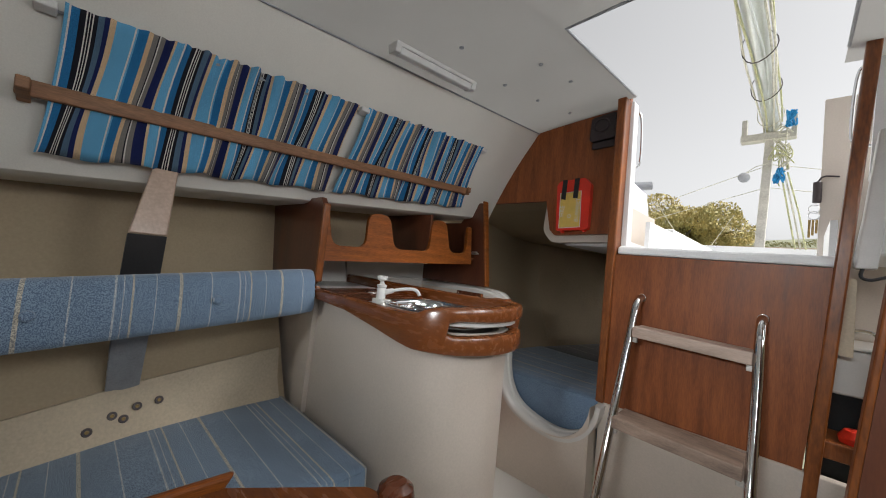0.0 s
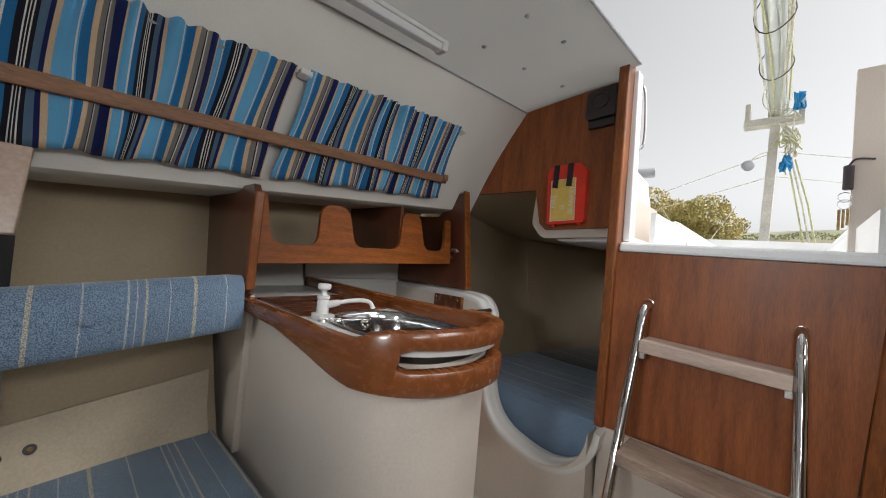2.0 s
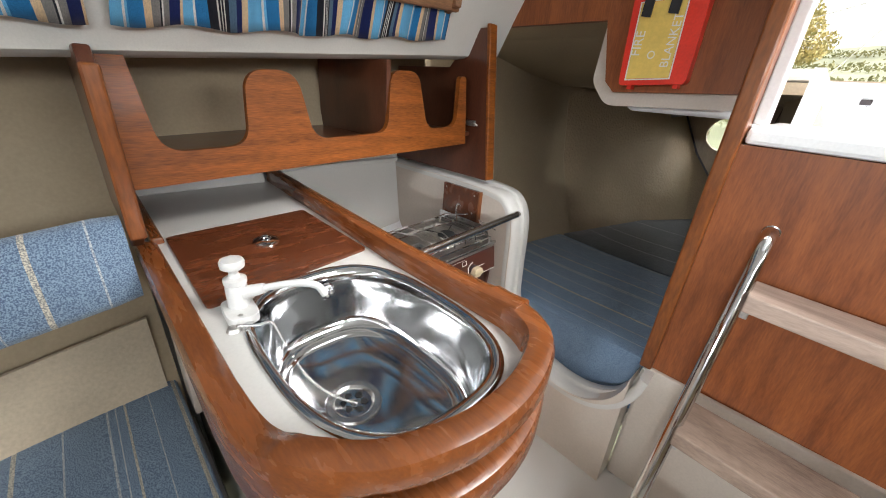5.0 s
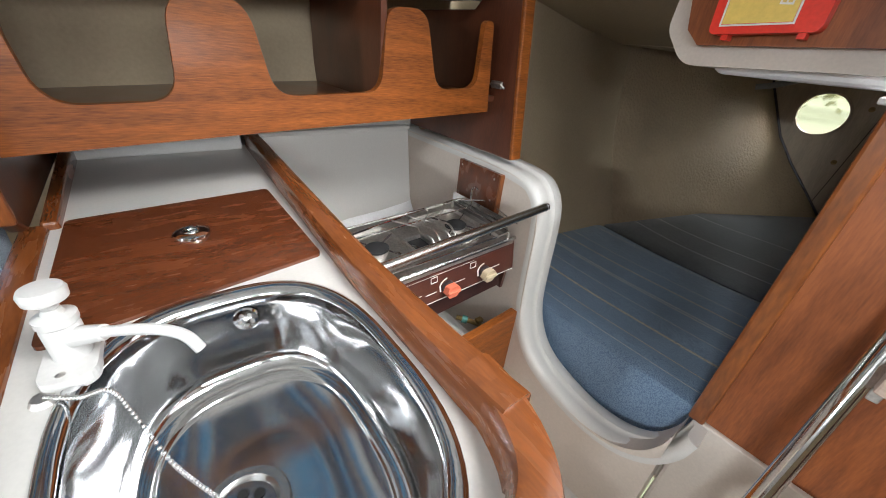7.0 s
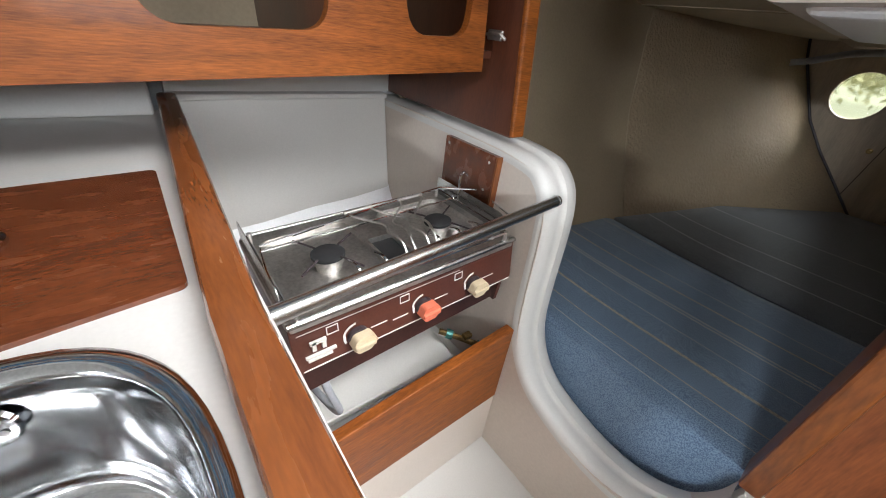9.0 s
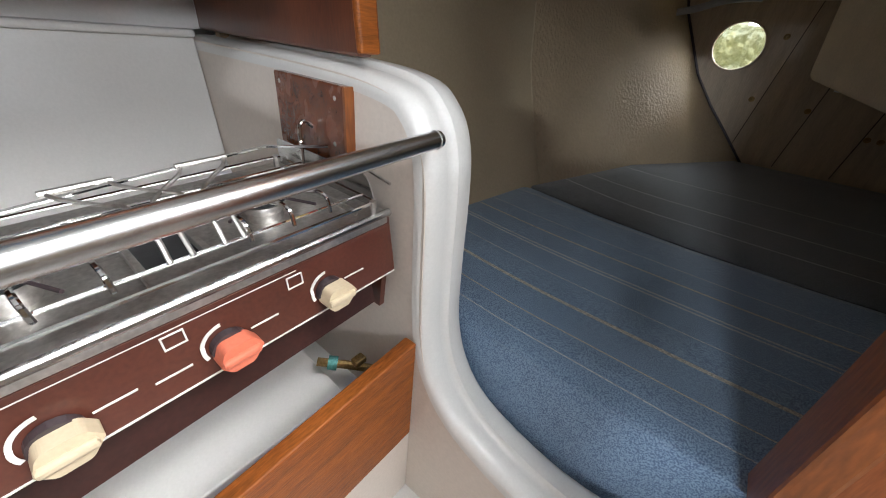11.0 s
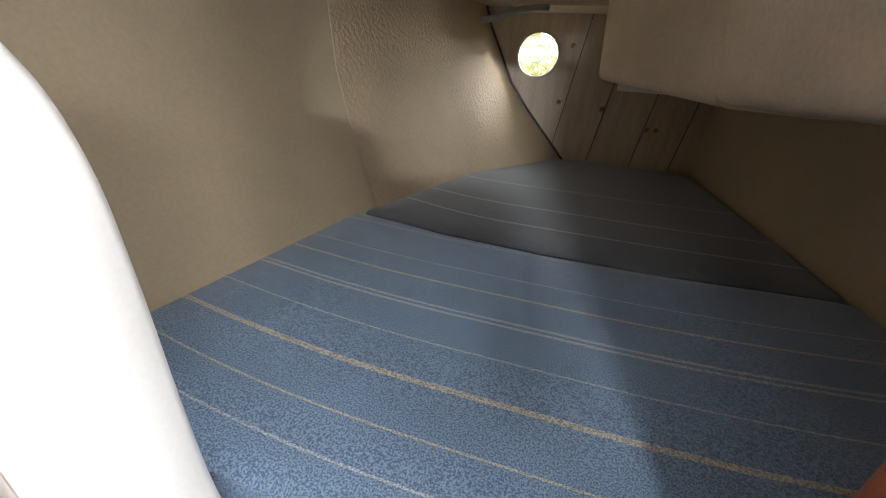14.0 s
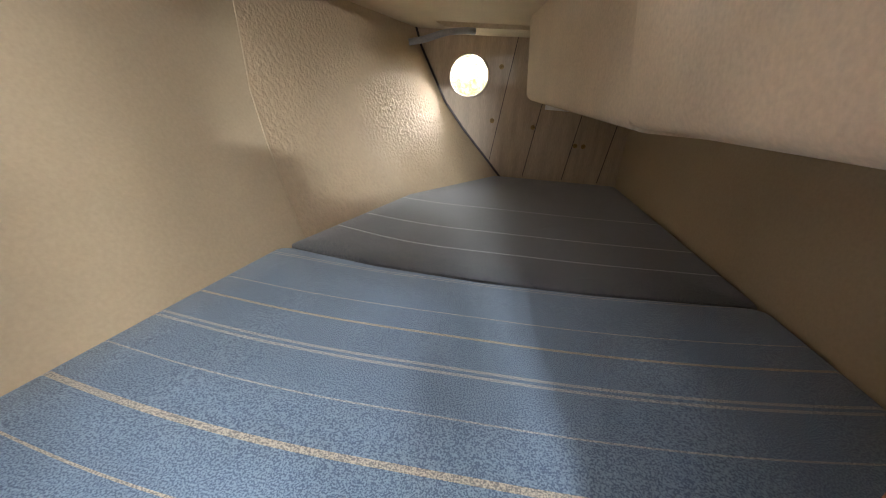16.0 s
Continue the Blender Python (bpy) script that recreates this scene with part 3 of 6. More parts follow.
edge = [(p.x, p.y) for p in smooth_path([(x, z, 0) for x, z in curve], 5)]
solo("wall_partition", slab([(x - 0.013, z - 0.015) for x, z in edge] + [(-0.523, 0.0), (-1.74, 0.0)], PART, AFT + 0.012, XZ), BEIGE, "beige moulded partition with a scooped opening", "wall", kind="structure", smooth=True)
solo("trim_partition_lip", tube([(x, AFT - 0.030, z) for x, z in edge], 0, section=[(-0.050, -0.030), (-0.050, -0.011), (-0.047, -0.004), (-0.039, 0.001), (-0.014, 0.003), (-0.006, 0.002), (-0.002, -0.003), (0.004, -0.006), (0.012, -0.005), (0.034, -0.005), (0.046, -0.010), (0.052, -0.018), (0.0530, -0.026), (0.0530, -0.034)]), WHITE, "white rounded moulded lip of the berth opening", "trim", kind="structure", smooth=True)

# quarter berth tunnel
solo("floor_berth", box(-1.42, 0.10, 1.776, 4.3, 0.20, 0.26), BEIGE, "beige base of the quarter berth", "berth", kind="structure")
solo("wall_berth_inner", hexa([(-0.005, 1.792, 0.0), (0.035, 1.792, 0.0), (0.145, 4.3, 0.0), (0.105, 4.3, 0.0)], [(-0.005, 1.792, 1.13), (0.035, 1.792, 1.13), (0.145, 4.3, 1.13), (0.105, 4.3, 1.13)]), LINER, "tan wall along the quarter berth", "wall", kind="structure", smooth=True)
solo("wall_cockpit_well", slab(fillet([(-0.46, 1.32, 0), (-0.415, 0.888, 0.05), (-0.02, 0.868, 0), (0.25, 0.86, 0), (0.25, 1.13, 0), (-0.36, 1.13, 0), (-0.43, 1.32, 0)], 8), 1.90, 2.6, lambda u, v, w: (u - 0.02 * (w - 1.9) * (u < 0), w, min(v, 1.19))), FOAM, "tan moulded side of the cockpit well", "wall", kind="structure", smooth=True)
solo("wall_cockpit_well_aft", slab(fillet([(-0.46, 1.32, 0), (-0.425, 0.878, 0.05), (-0.02, 0.868, 0), (0.25, 0.86, 0), (0.25, 1.13, 0), (-0.36, 1.13, 0), (-0.43, 1.32, 0)], 8), 2.602, 3.70, lambda u, v, w: (u - 0.14 * (w - 2.6) * (u < 0), w, v + (0.055 * (w - 2.6) if v < 1.0 else 0)), ), FOAM, "tan moulded side of the cockpit well", "wall", kind="structure", smooth=True)
solo("ceiling_side_deck", sheet([[(x, y, z) for x in (-1.85, -1.4, -0.90)] for y, z in ((1.887, 1.462), (2.1, 1.445), (2.35, 1.40), (2.6, 1.345), (2.9, 1.298))], 0.012, (0, 0, 1)), LINER, "tan underside of the side deck", "ceiling", kind="structure")
solo("ceiling_berth_inner", box(-0.91, -0.44, 2.49, 2.88, 1.30, 1.34), FOAM, "tan underside of the cockpit seat", "ceiling", kind="structure")
solo("ceiling_berth", box(-1.8, -0.44, 2.87, 4.2, 1.30, 1.34), FOAM, "tan underside of the cockpit seat over the berth", "ceiling", kind="structure")
# stern with its round port
PX, PZ, PR = -0.912, 1.06, 0.122
circle = [(PX + PR * math.cos(2 * math.pi * k / 32), PZ + PR * math.sin(2 * math.pi * k / 32)) for k in range(32)]
solo("wall_stern", slab([(-1.4, 0.2), (0.3, 0.2), (0.3, 1.45), (-1.4, 1.45)], 4.16, 4.19, XZ, [circle]), PLANK, "grey-brown boarded stern with a round port", "wall", kind="structure")


# ---- settee corner ----
def cushion(name, label, outline, z0, z1, crown=0.012, seat_mat=CLOTH):
    """A padded cushion of a plan outline, with piping along its upper edge."""
    c = thing(name, label, "cushion", (sum(p[0] for p in outline) / len(outline), sum(p[1] for p in outline) / len(outline), z0))
    pts = fillet([(x, y, 0.03) for x, y in outline], 5)
    bm = slab(pts, z0, z1 - 0.012, XY)
    cx, cy = c.location.x, c.location.y
    rings = []
    for k, (f, z) in enumerate(((1.0, z1 - 0.012), (0.992, z1 - 0.004), (0.975, z1), (0.8, z1 + crown * 0.5), (0.5, z1 + crown * 0.8), (0.2, z1 + crown))):
        rings.append([bm.verts.new((cx + (p[0] - cx) * f, cy + (p[1] - cy) * f, z)) for p in pts])
    for A, B in zip(rings, rings[1:]):
        for i in range(len(A)):
            bm.faces.new((A[i], A[(i + 1) % len(A)], B[(i + 1) % len(B)], B[i]))
    bm.faces.new(rings[-1])
    bmesh.ops.remove_doubles(bm, verts=bm.verts, dist=0.0002)
    bmesh.ops.recalc_face_normals(bm, faces=bm.faces)
    pad = part("pad", bm, seat_mat, c, smooth=True)
    part("piping", tube([(cx + (p[0] - cx) * 0.994, cy + (p[1] - cy) * 0.994, z1 - 0.008) for p in pts], 0.004, 6, closed=True), seat_mat, pad, smooth=True)
    return c


seat = tagged(cushion("settee_cushion", "", [(-1.455, 0.69), (-0.77, 0.69), (-0.77, -1.4), (-1.36, -1.4)], 0.30, 0.43), "worn blue upholstered settee cushion with pale stripes")
seat.rotation_euler.x, seat.location.z = 0.05, 0.30 - 0.052
solo("settee", hexa([(-1.40, -1.5, 0.0), (-0.79, -1.5, 0.0), (-0.79, 0.70, 0.0), (-1.40, 0.70, 0.0)], [(-1.40, -1.5, 0.190), (-0.79, -1.5, 0.190), (-0.79, 0.70, 0.298), (-1.40, 0.70, 0.298)]), WHITE, "white moulded settee base under the cushion", "settee", bevel=0.01)

# backrest: a long padded board, leaning along the hull
rest = thing("settee_bolster", "blue striped settee backrest cushion with buttons", "cushion", (-1.16, 0.1, 0.75))
bm = bmesh.new()
ny, prof = 40, [(0.0, 0.0), (-0.012, 0.018), (-0.016, 0.07), (-0.012, 0.13), (0.006, 0.157), (0.03, 0.163), (0.06, 0.155), (0.072, 0.09), (0.066, 0.01), (0.03, -0.006)]
rings = []
for i in range(ny + 1):
    y = -0.95 + 1.612 * i / ny
    end = min(1, (ny - i) / 1.5 + 0.95)
    x = float(np.interp(y, (-0.95, -0.1, 0.32, 0.67), (-1.00, -1.105, -1.155, -1.205)))
    z = 0.765 + 0.075 * y
    rings.append([bm.verts.new((x + 0.016 - (p + 0.016) * end - h * 0.10, y, z + 0.08 + (h - 0.08) * end)) for p, h in prof])
for A, B in zip(rings, rings[1:]):
    for k in range(len(A)):
        bm.faces.new((A[k], A[(k + 1) % len(A)], B[(k + 1) % len(B)], B[k]))
bm.faces.new(rings[0]), bm.faces.new(rings[-1])
bmesh.ops.recalc_face_normals(bm, faces=bm.faces)
pad = part("pad", bm, CLOTH, rest, smooth=True, auto=60)
for y in (-0.42, -0.05, 0.325):
    x = float(np.interp(y, (-0.95, -0.1, 0.32, 0.67), (-1.00, -1.105, -1.155, -1.205))) + 0.028
    part("button", lathe([(0, 0.009), (0.008, 0.008), (0.012, 0.004), (0.013, -0.004), (0.0, -0.004)], pose(x, y, 0.765 + 0.075 * y + 0.085, 0, 90, 0), 16), CLOTH, pad, smooth=True)

# the board behind the backrest
brace = thing("backrest_brace", "varnished brace board behind the settee backrest", "brace", (-1.3, 0.16, 0.5))
part("upper_board", hexa([(-1.245, 0.110, 1.05), (-1.245, 0.200, 1.05), (-1.265, 0.200, 1.05), (-1.265, 0.110, 1.05)], [(-1.27, 0.150, 1.25), (-1.27, 0.212, 1.25), (-1.29, 0.212, 1.25), (-1.29, 0.150, 1.25)]), STRAP, brace, "glossy pinkish tan board", bevel=0.004)
# black strip: the dark gap behind the backrest, put into colour
part("slot", hexa([(-1.30, 0.105, 0.82), (-1.30, 0.198, 0.82), (-1.32, 0.198, 0.82), (-1.32, 0.105, 0.82)], [(-1.247, 0.110, 1.048), (-1.247, 0.20, 1.048), (-1.267, 0.20, 1.048), (-1.267, 0.110, 1.048)]), BLACK, brace, "black strip painting the dark slot behind the backrest")
part("lower_board", hexa([(-1.43, 0.118, 0.53), (-1.43, 0.202, 0.55), (-1.45, 0.202, 0.55), (-1.45, 0.118, 0.53)], [(-1.302, 0.105, 0.818), (-1.302, 0.198, 0.818), (-1.322, 0.198, 0.818), (-1.322, 0.105, 0.818)]), GREYPL, brace, "grey lower end of the board", bevel=0.003)
lower = [[(hull_x(y, z) + 0.022, y, z) for y in (-1.4, -0.8, -0.3, -0.1, 0.2, 0.4, 0.66)] for z in (0.40, 0.43, 0.47, 0.50)]
lower.append([(hull_x(y, 0.53) + 0.018, y, 0.515 + 0.14 * (y + 0.1)) for y in (-1.4, -0.8, -0.3, -0.1, 0.2, 0.4, 0.66)])
solo("trim_hull_strip", sheet(lower, 0.01, (-1, 0, 0)), FOAM, "pale rough strip of hull above the settee", "trim", kind="structure", smooth=True)
screw = thing("hull_screw", "rusty hull screw with a square washer", "screw", (0, 0, 0), "screws in the hull strip")
part("washer", lathe([(0.0, 0.003), (0.011, 0.003), (0.013, 0.0), (0.0, -0.002)], pose(0, 0, 0, 0, 70, 0), 12), DARKPL, screw)
part("head", lathe([(0.0, 0.008), (0.005, 0.007), (0.006, 0.003), (0.0, 0.002)], pose(0, 0, 0, 0, 70, 0), 10), BRASS, screw)
spots = ((0.085, 0.448), (0.14, 0.474), (0.168, 0.460), (0.20, 0.489), (0.258, 0.494))
for k, (y, z) in enumerate(spots):
    m = pose(hull_x(y, z) + (0.036 if z > 0.48 else 0.026), y, z)
    if k:
        copy_thing(screw, m)
    else:
        screw.matrix_basis = m

# a folded saloon table's near corner
table = thing("saloon_table", "varnished orange-brown saloon table with raised fiddles", "table", (-0.35, 0.1, 0.0))
part("tabletop", slab(fillet([(-0.625, 0.245, 0.01), (-0.475, 0.455, 0.03), (-0.42, 0.47, 0.03), (-0.10, 0.22, 0.02), (-0.10, -0.75, 0.02), (-0.625, -0.75, 0.02)]), 0.595, 0.618, XY), WOOD_X, table, "glossy orange-brown tabletop", bevel=0.004)
part("fiddle", hexa([(-0.647, -0.6, 0.595), (-0.628, -0.6, 0.595), (-0.628, 0.235, 0.595), (-0.647, 0.235, 0.595)], [(-0.647, -0.6, 0.637), (-0.628, -0.6, 0.637), (-0.628, 0.262, 0.637), (-0.647, 0.262, 0.637)]), WOOD_Y, table, bevel=0.006)
part("corner_block", lathe([(0, 0.03), (0.02, 0.03), (0.034, 0.02), (0.038, 0.0), (0.038, -0.02), (0, -0.02)], pose(-0.428, 0.488, 0.610), 20), LIDWOOD, table, smooth=True)
part("leg", box(-0.36, -0.28, -0.16, -0.08, 0.02, 0.595), WOOD, table, bevel=0.006)
table.location.z -= 0.02

# ---- galley ----
def ribbon(path, half, lo, hi, bm=None, r=0.008):
    """A rail of a given width along a plan line, its foot and top given along it."""
    bm = bm or bmesh.new()
    P = [Vector((x, y, 0)) for x, y in path]
    L = [0.0]
    for a, b in zip(P, P[1:]):
        L.append(L[-1] + (b - a).length)
    rings = []
    for i, p in enumerate(P):
        t = (P[min(i + 1, len(P) - 1)] - P[max(i - 1, 0)]).normalized()
        s = Vector((-t.y, t.x, 0))
        u = L[i] / L[-1]
        z0, z1 = lo(u), hi(u)
        q = min(r, half * 0.8, (z1 - z0) * 0.45)
        sec = [(-half, z0 + q), (-half, z1 - q), (-half + 0.3 * q, z1 - 0.3 * q), (-half + q, z1), (half - q, z1), (half - 0.3 * q, z1 - 0.3 * q), (half, z1 - q), (half, z0 + q), (half - 0.3 * q, z0 + 0.3 * q), (half - q, z0), (-half + q, z0), (-half + 0.3 * q, z0 + 0.3 * q)]
        rings.append([bm.verts.new((p.x + s.x * a, p.y + s.y * a, z)) for a, z in sec])
    for A, B in zip(rings, rings[1:]):
        for k in range(12):
            bm.faces.new((A[k], A[(k + 1) % 12], B[(k + 1) % 12], B[k]))
    bm.faces.new(rings[0]), bm.faces.new(rings[-1])
    bmesh.ops.recalc_face_normals(bm, faces=bm.faces)
    return bm


SX, SY = -0.752, 0.892
def sink_loop(f, z, n=56, fx=None):
    out = []
    for k in range(n):
        a = 2 * math.pi * k / n
        c, s = math.cos(a), math.sin(a)
        x = 0.212 * math.copysign(abs(c) ** 0.72, c)
        y = 0.153 * math.copysign(abs(s) ** 0.72, s)
        out.append((SX + x * (fx or f), SY + y * f, z))
    return out


nose = [(p.x, p.y) for p in smooth_path([(-0.76, 0.692, 0), (-0.68, 0.697, 0), (-0.607, 0.717, 0), (-0.549, 0.765, 0), (-0.516, 0.835, 0), (-0.506, 0.91, 0), (-0.519, 0.985, 0), (-0.553, 1.045, 0), (-0.62, 1.073, 0), (-0.70, 1.075, 0)], 6)]
body_line = [(-1.66, 0.715), (-1.25, 0.715)] + [(x - 0.022 * (0.3 + max(0, (x + 0.8) / 0.3)), y + (0.018 if y < 0.9 else -0.0)) for x, y in nose[:-2]] + [(-0.72, 1.10), (-1.66, 1.10)]
cab = thing("galley_cabinet", "white moulded galley cabinet with a rounded end", "cabinet", (-1.0, 0.9, 0.0))
part("body", slab(body_line, 0.0, 0.855, XY, [[p[:2] for p in sink_loop(0.97, 0)]]), BEIGE, cab, smooth=True)
part("end_pilaster", slab([(-1.38, 0.40), (-1.275, 0.40), (-1.255, 0.86), (-1.38, 0.86)], 0.695, 0.716, XZ), BEIGE, cab, "beige upright strip beside the settee", bevel=0.006)

# worktop with the opening for the sink
top = thing("galley_worktop", "white worktop with varnished mahogany edging", "worktop", (-1.1, 0.9, 0.86))
wt_line = [(-1.72, 0.70), (-1.25, 0.70)] + [(x, y) for x, y in nose[:-2]] + [(-0.70, 1.10), (-1.72, 1.10)]
part("top", slab(wt_line, 0.879, COUNTER, XY, [[p[:2] for p in sink_loop(0.94, 0)]]), WHITE, top)
# mahogany edging: plain along the front, deep round the nose with a hand slot
front = [(-1.275 + 0.04 * k, 0.692) for k in range(13)]
full = front + nose[:52]
run = [0.0]
for p_, q_ in zip(full, full[1:]):
    run.append(run[-1] + math.hypot(q_[0] - p_[0], q_[1] - p_[1]))
U = [r / run[-1] for r in run]
slot = U[13 + 16]
part("upper_edge", ribbon(full, 0.020, lambda u: float(np.interp(u, (0, 0.25, 0.42, 0.56), (0.864, 0.854, 0.828, 0.801))) + 0.0005 if u < slot - 0.004 else float(np.interp(u, (slot, slot + 0.02, U[55], U[57]), (0.884, 0.892, 0.892, 0.806))), lambda u: float(np.interp(u, (0, U[16], U[20], U[22], U[24], U[27], U[36], 1), (0.901, 0.900, 0.901, 0.908, 0.921, 0.929, 0.936, 0.944))), r=0.013), WOOD_X, top, "varnished mahogany edging and hand rail", smooth=True)
part("lower_edge", ribbon(full[:-4], 0.0198, lambda u: float(np.interp(u, (0, 0.25, 0.42, 0.56, 1), (0.864, 0.854, 0.828, 0.801, 0.800))), lambda u: float(np.interp(u, (0, slot, slot + 0.018, slot + 0.04, 1), (0.885, 0.885, 0.860, 0.853, 0.862))), r=0.011), WOOD_X, top, "varnished mahogany lower rail with a hand slot above", smooth=True)
part("divider", ribbon([(-0.60, 1.072), (-0.70, 1.073), (-0.9, 1.072), (-1.3, 1.091), (-1.69, 1.109)], 0.019, lambda u: 0.865, lambda u: float(np.interp(u, (0, 0.12, 1), (0.946, 0.934, 0.936)))), WOOD_X, top, "varnished mahogany divider beside the stove", smooth=True)
part("upstand", hexa([(-1.70, 0.70, COUNTER), (-1.67, 0.70, COUNTER), (-1.67, 1.08, COUNTER), (-1.70, 1.08, COUNTER)], [(-1.76, 0.70, 1.06), (-1.73, 0.70, 1.06), (-1.73, 1.08, 1.06), (-1.76, 1.08, 1.06)]), WHITE, top, bevel=0.006)
part("side_edge", hexa([(-1.70, 0.70, COUNTER - 0.02), (-1.27, 0.70, COUNTER - 0.02), (-1.27, 0.725, COUNTER - 0.02), (-1.70, 0.725, COUNTER - 0.02)], [(-1.70, 0.70, 0.925), (-1.27, 0.70, 0.907), (-1.27, 0.722, 0.907), (-1.70, 0.722, 0.925)]), WOOD_X, top, bevel=0.005)

lid = thing("worktop_hatch", "dark mahogany hatch lid set in the worktop", "lid", (-1.15, 0.89, COUNTER))
lid_line = fillet([(-1.290, 0.727, 0.012), (-1.318, 1.050, 0.012), (-0.996, 1.048, 0.012), (-0.945, 0.722, 0.012)])
part("panel", slab(lid_line, COUNTER - 0.012, COUNTER + 0.005, XY), LIDWOOD, lid, bevel=0.002)
ring = part("lift_ring", lathe([(0.0, 0.004), (0.010, 0.004), (0.012, 0.007), (0.020, 0.007), (0.026, 0.004), (0.027, 0.0), (0.0, 0.0)], pose(-1.152, 0.889, COUNTER + 0.005), 24), STEEL, lid, "round steel lift ring", smooth=True)
part("ring_bow", tube([(-1.152 + 0.011 * math.cos(a), 0.889 + 0.011 * math.sin(a), COUNTER + 0.013 + 0.002 * math.sin(a)) for a in [k * math.pi / 8 for k in range(16)]], 0.0022, 6, closed=True), STEEL, ring, smooth=True)

# stainless sink
sink = thing("galley_sink", "polished stainless steel oval sink with scratches", "sink", (SX, SY, 0.77))
bm = bmesh.new()
prof = [(1.0, COUNTER + 0.001), (0.995, COUNTER + 0.005), (0.96, COUNTER + 0.0065), (0.915, COUNTER + 0.004), (0.895, COUNTER - 0.004), (0.885, COUNTER - 0.02), (0.872, COUNTER - 0.06), (0.855, COUNTER - 0.095), (0.825, COUNTER - 0.113), (0.78, COUNTER - 0.119), (0.735, COUNTER - 0.1195), (0.715, COUNTER - 0.124), (0.69, COUNTER - 0.127), (0.3, COUNTER - 0.130), (0.14, COUNTER - 0.131)]
rings = [[bm.verts.new(p) for p in sink_loop(f, z)] for f, z in prof]
for A, B in zip(rings, rings[1:]):
    for k in range(56):
        bm.faces.new((A[k], A[(k + 1) % 56], B[(k + 1) % 56], B[k]))
bm.faces.new(rings[-1])
bmesh.ops.recalc_face_normals(bm, faces=bm.faces)
for f in bm.faces:
    f.normal_flip()
part("bowl", bm, SINKST, sink, smooth=True, auto=70)
dx, dy, dz = -0.749, 0.860, COUNTER - 0.130
drain = part("drain", lathe([(0.045, 0.001), (0.043, 0.004), (0.034, 0.004), (0.030, 0.001), (0.028, -0.002), (0.0, -0.002)], pose(dx, dy, dz), 28), BRUSHED, sink, smooth=True)
# black discs paint the shade inside the drain's slots
for k in range(6):
    a = k * math.pi / 3
    part("drain_slot_shade", lathe([(0.006, 0.0), (0.0, 0.001)], pose(dx + 0.017 * math.cos(a), dy + 0.017 * math.sin(a), dz), 10), DARKIN, drain)
part("drain_screw", lathe([(0.006, 0.0), (0.005, 0.003), (0.0, 0.0035)], pose(dx, dy, dz), 12), STEEL, drain)
over = part("overflow", lathe([(0.017, 0.0), (0.015, 0.003), (0.0, 0.004)], pose(-0.935, 0.917, 0.862, 0, 80, -15), 20), STEEL, sink, smooth=True)
for k in range(5):
    a = k * 2 * math.pi / 5
    part("overflow_hole", lathe([(0.003, 0.0045), (0.0, 0.005)], pose(-0.935, 0.917, 0.862, 0, 80, -15) @ pose(0.008 * math.cos(a), 0.008 * math.sin(a), 0), 8), DULLST, over)
chain = smooth_path([(-0.862, 0.742, 0.902), (-0.845, 0.765, 0.903), (-0.848, 0.785, 0.895), (-0.838, 0.795, 0.86), (-0.81, 0.81, 0.81), (-0.79, 0.825, 0.785), (-0.76, 0.845, 0.772), (-0.74, 0.86, 0.768)], 9)
chain_t = thing("plug_chain", "steel ball chain of the sink plug", "chain", chain[0])
part("anchor", lathe([(0.0, 0.006), (0.008, 0.005), (0.011, 0.0), (0.0, 0.0)], pose(-0.868, 0.738, COUNTER), 14), DULLST, chain_t, smooth=True)
bm = bmesh.new()
bmesh.ops.create_icosphere(bm, subdivisions=2, radius=0.0026)
for f in bm.faces:
    f.smooth = True
bead_mesh = bpy.data.meshes.new("bead")
bm.to_mesh(bead_mesh)
bm.free()
bead_mesh.materials.append(BRUSHED)
for p in chain:
    bead = new("bead", bead_mesh)
    bead.parent, bead.location = chain_t, p - chain_t.location

# white hand pump
tap = thing("hand_pump_tap", "white plastic hand pump tap beside the sink", "tap", (-0.895, 0.757, COUNTER))
part("base", slab(fillet([(-0.935, 0.738, 0.014), (-0.935, 0.782, 0.014), (-0.868, 0.778, 0.018), (-0.868, 0.734, 0.018)]), COUNTER, COUNTER + 0.014, XY), PLASTIC, tap, bevel=0.005)
part("body", lathe([(0.0155, 0.0), (0.0155, 0.036), (0.014, 0.039), (0.0165, 0.042), (0.0165, 0.049), (0.009, 0.052), (0.007, 0.058), (0.0, 0.058)], pose(-0.910, 0.760, COUNTER + 0.012), 24), PLASTIC, tap, smooth=True)
part("plunger", lathe([(0.006, 0.0), (0.007, 0.008), (0.013, 0.011), (0.0168, 0.014), (0.0175, 0.022), (0.0155, 0.026), (0.0, 0.0275)], pose(-0.911, 0.760, COUNTER + 0.066), 24), PLASTIC, tap, smooth=True)
part("socket", cyl((-0.902, 0.768, 0.930), (-0.884, 0.792, 0.938), 0.0105, 0.008, 16), PLASTIC, tap, smooth=True)
part("spout", tube(smooth_path([(-0.889, 0.785, 0.936), (-0.868, 0.812, 0.944), (-0.848, 0.836, 0.948), (-0.833, 0.853, 0.944), (-0.826, 0.862, 0.928)], 6), 0.0056, 12), PLASTIC, tap, "white plastic spout", smooth=True)
part("screw", lathe([(0.004, 0.0), (0.0, 0.002)], pose(-0.880, 0.752, COUNTER + 0.014), 10), DULLST, tap)

# locker behind the galley: shelf, fascia with three openings, ends
def fas(y, z):
    return (y, z + 0.045 * (y - 0.7))


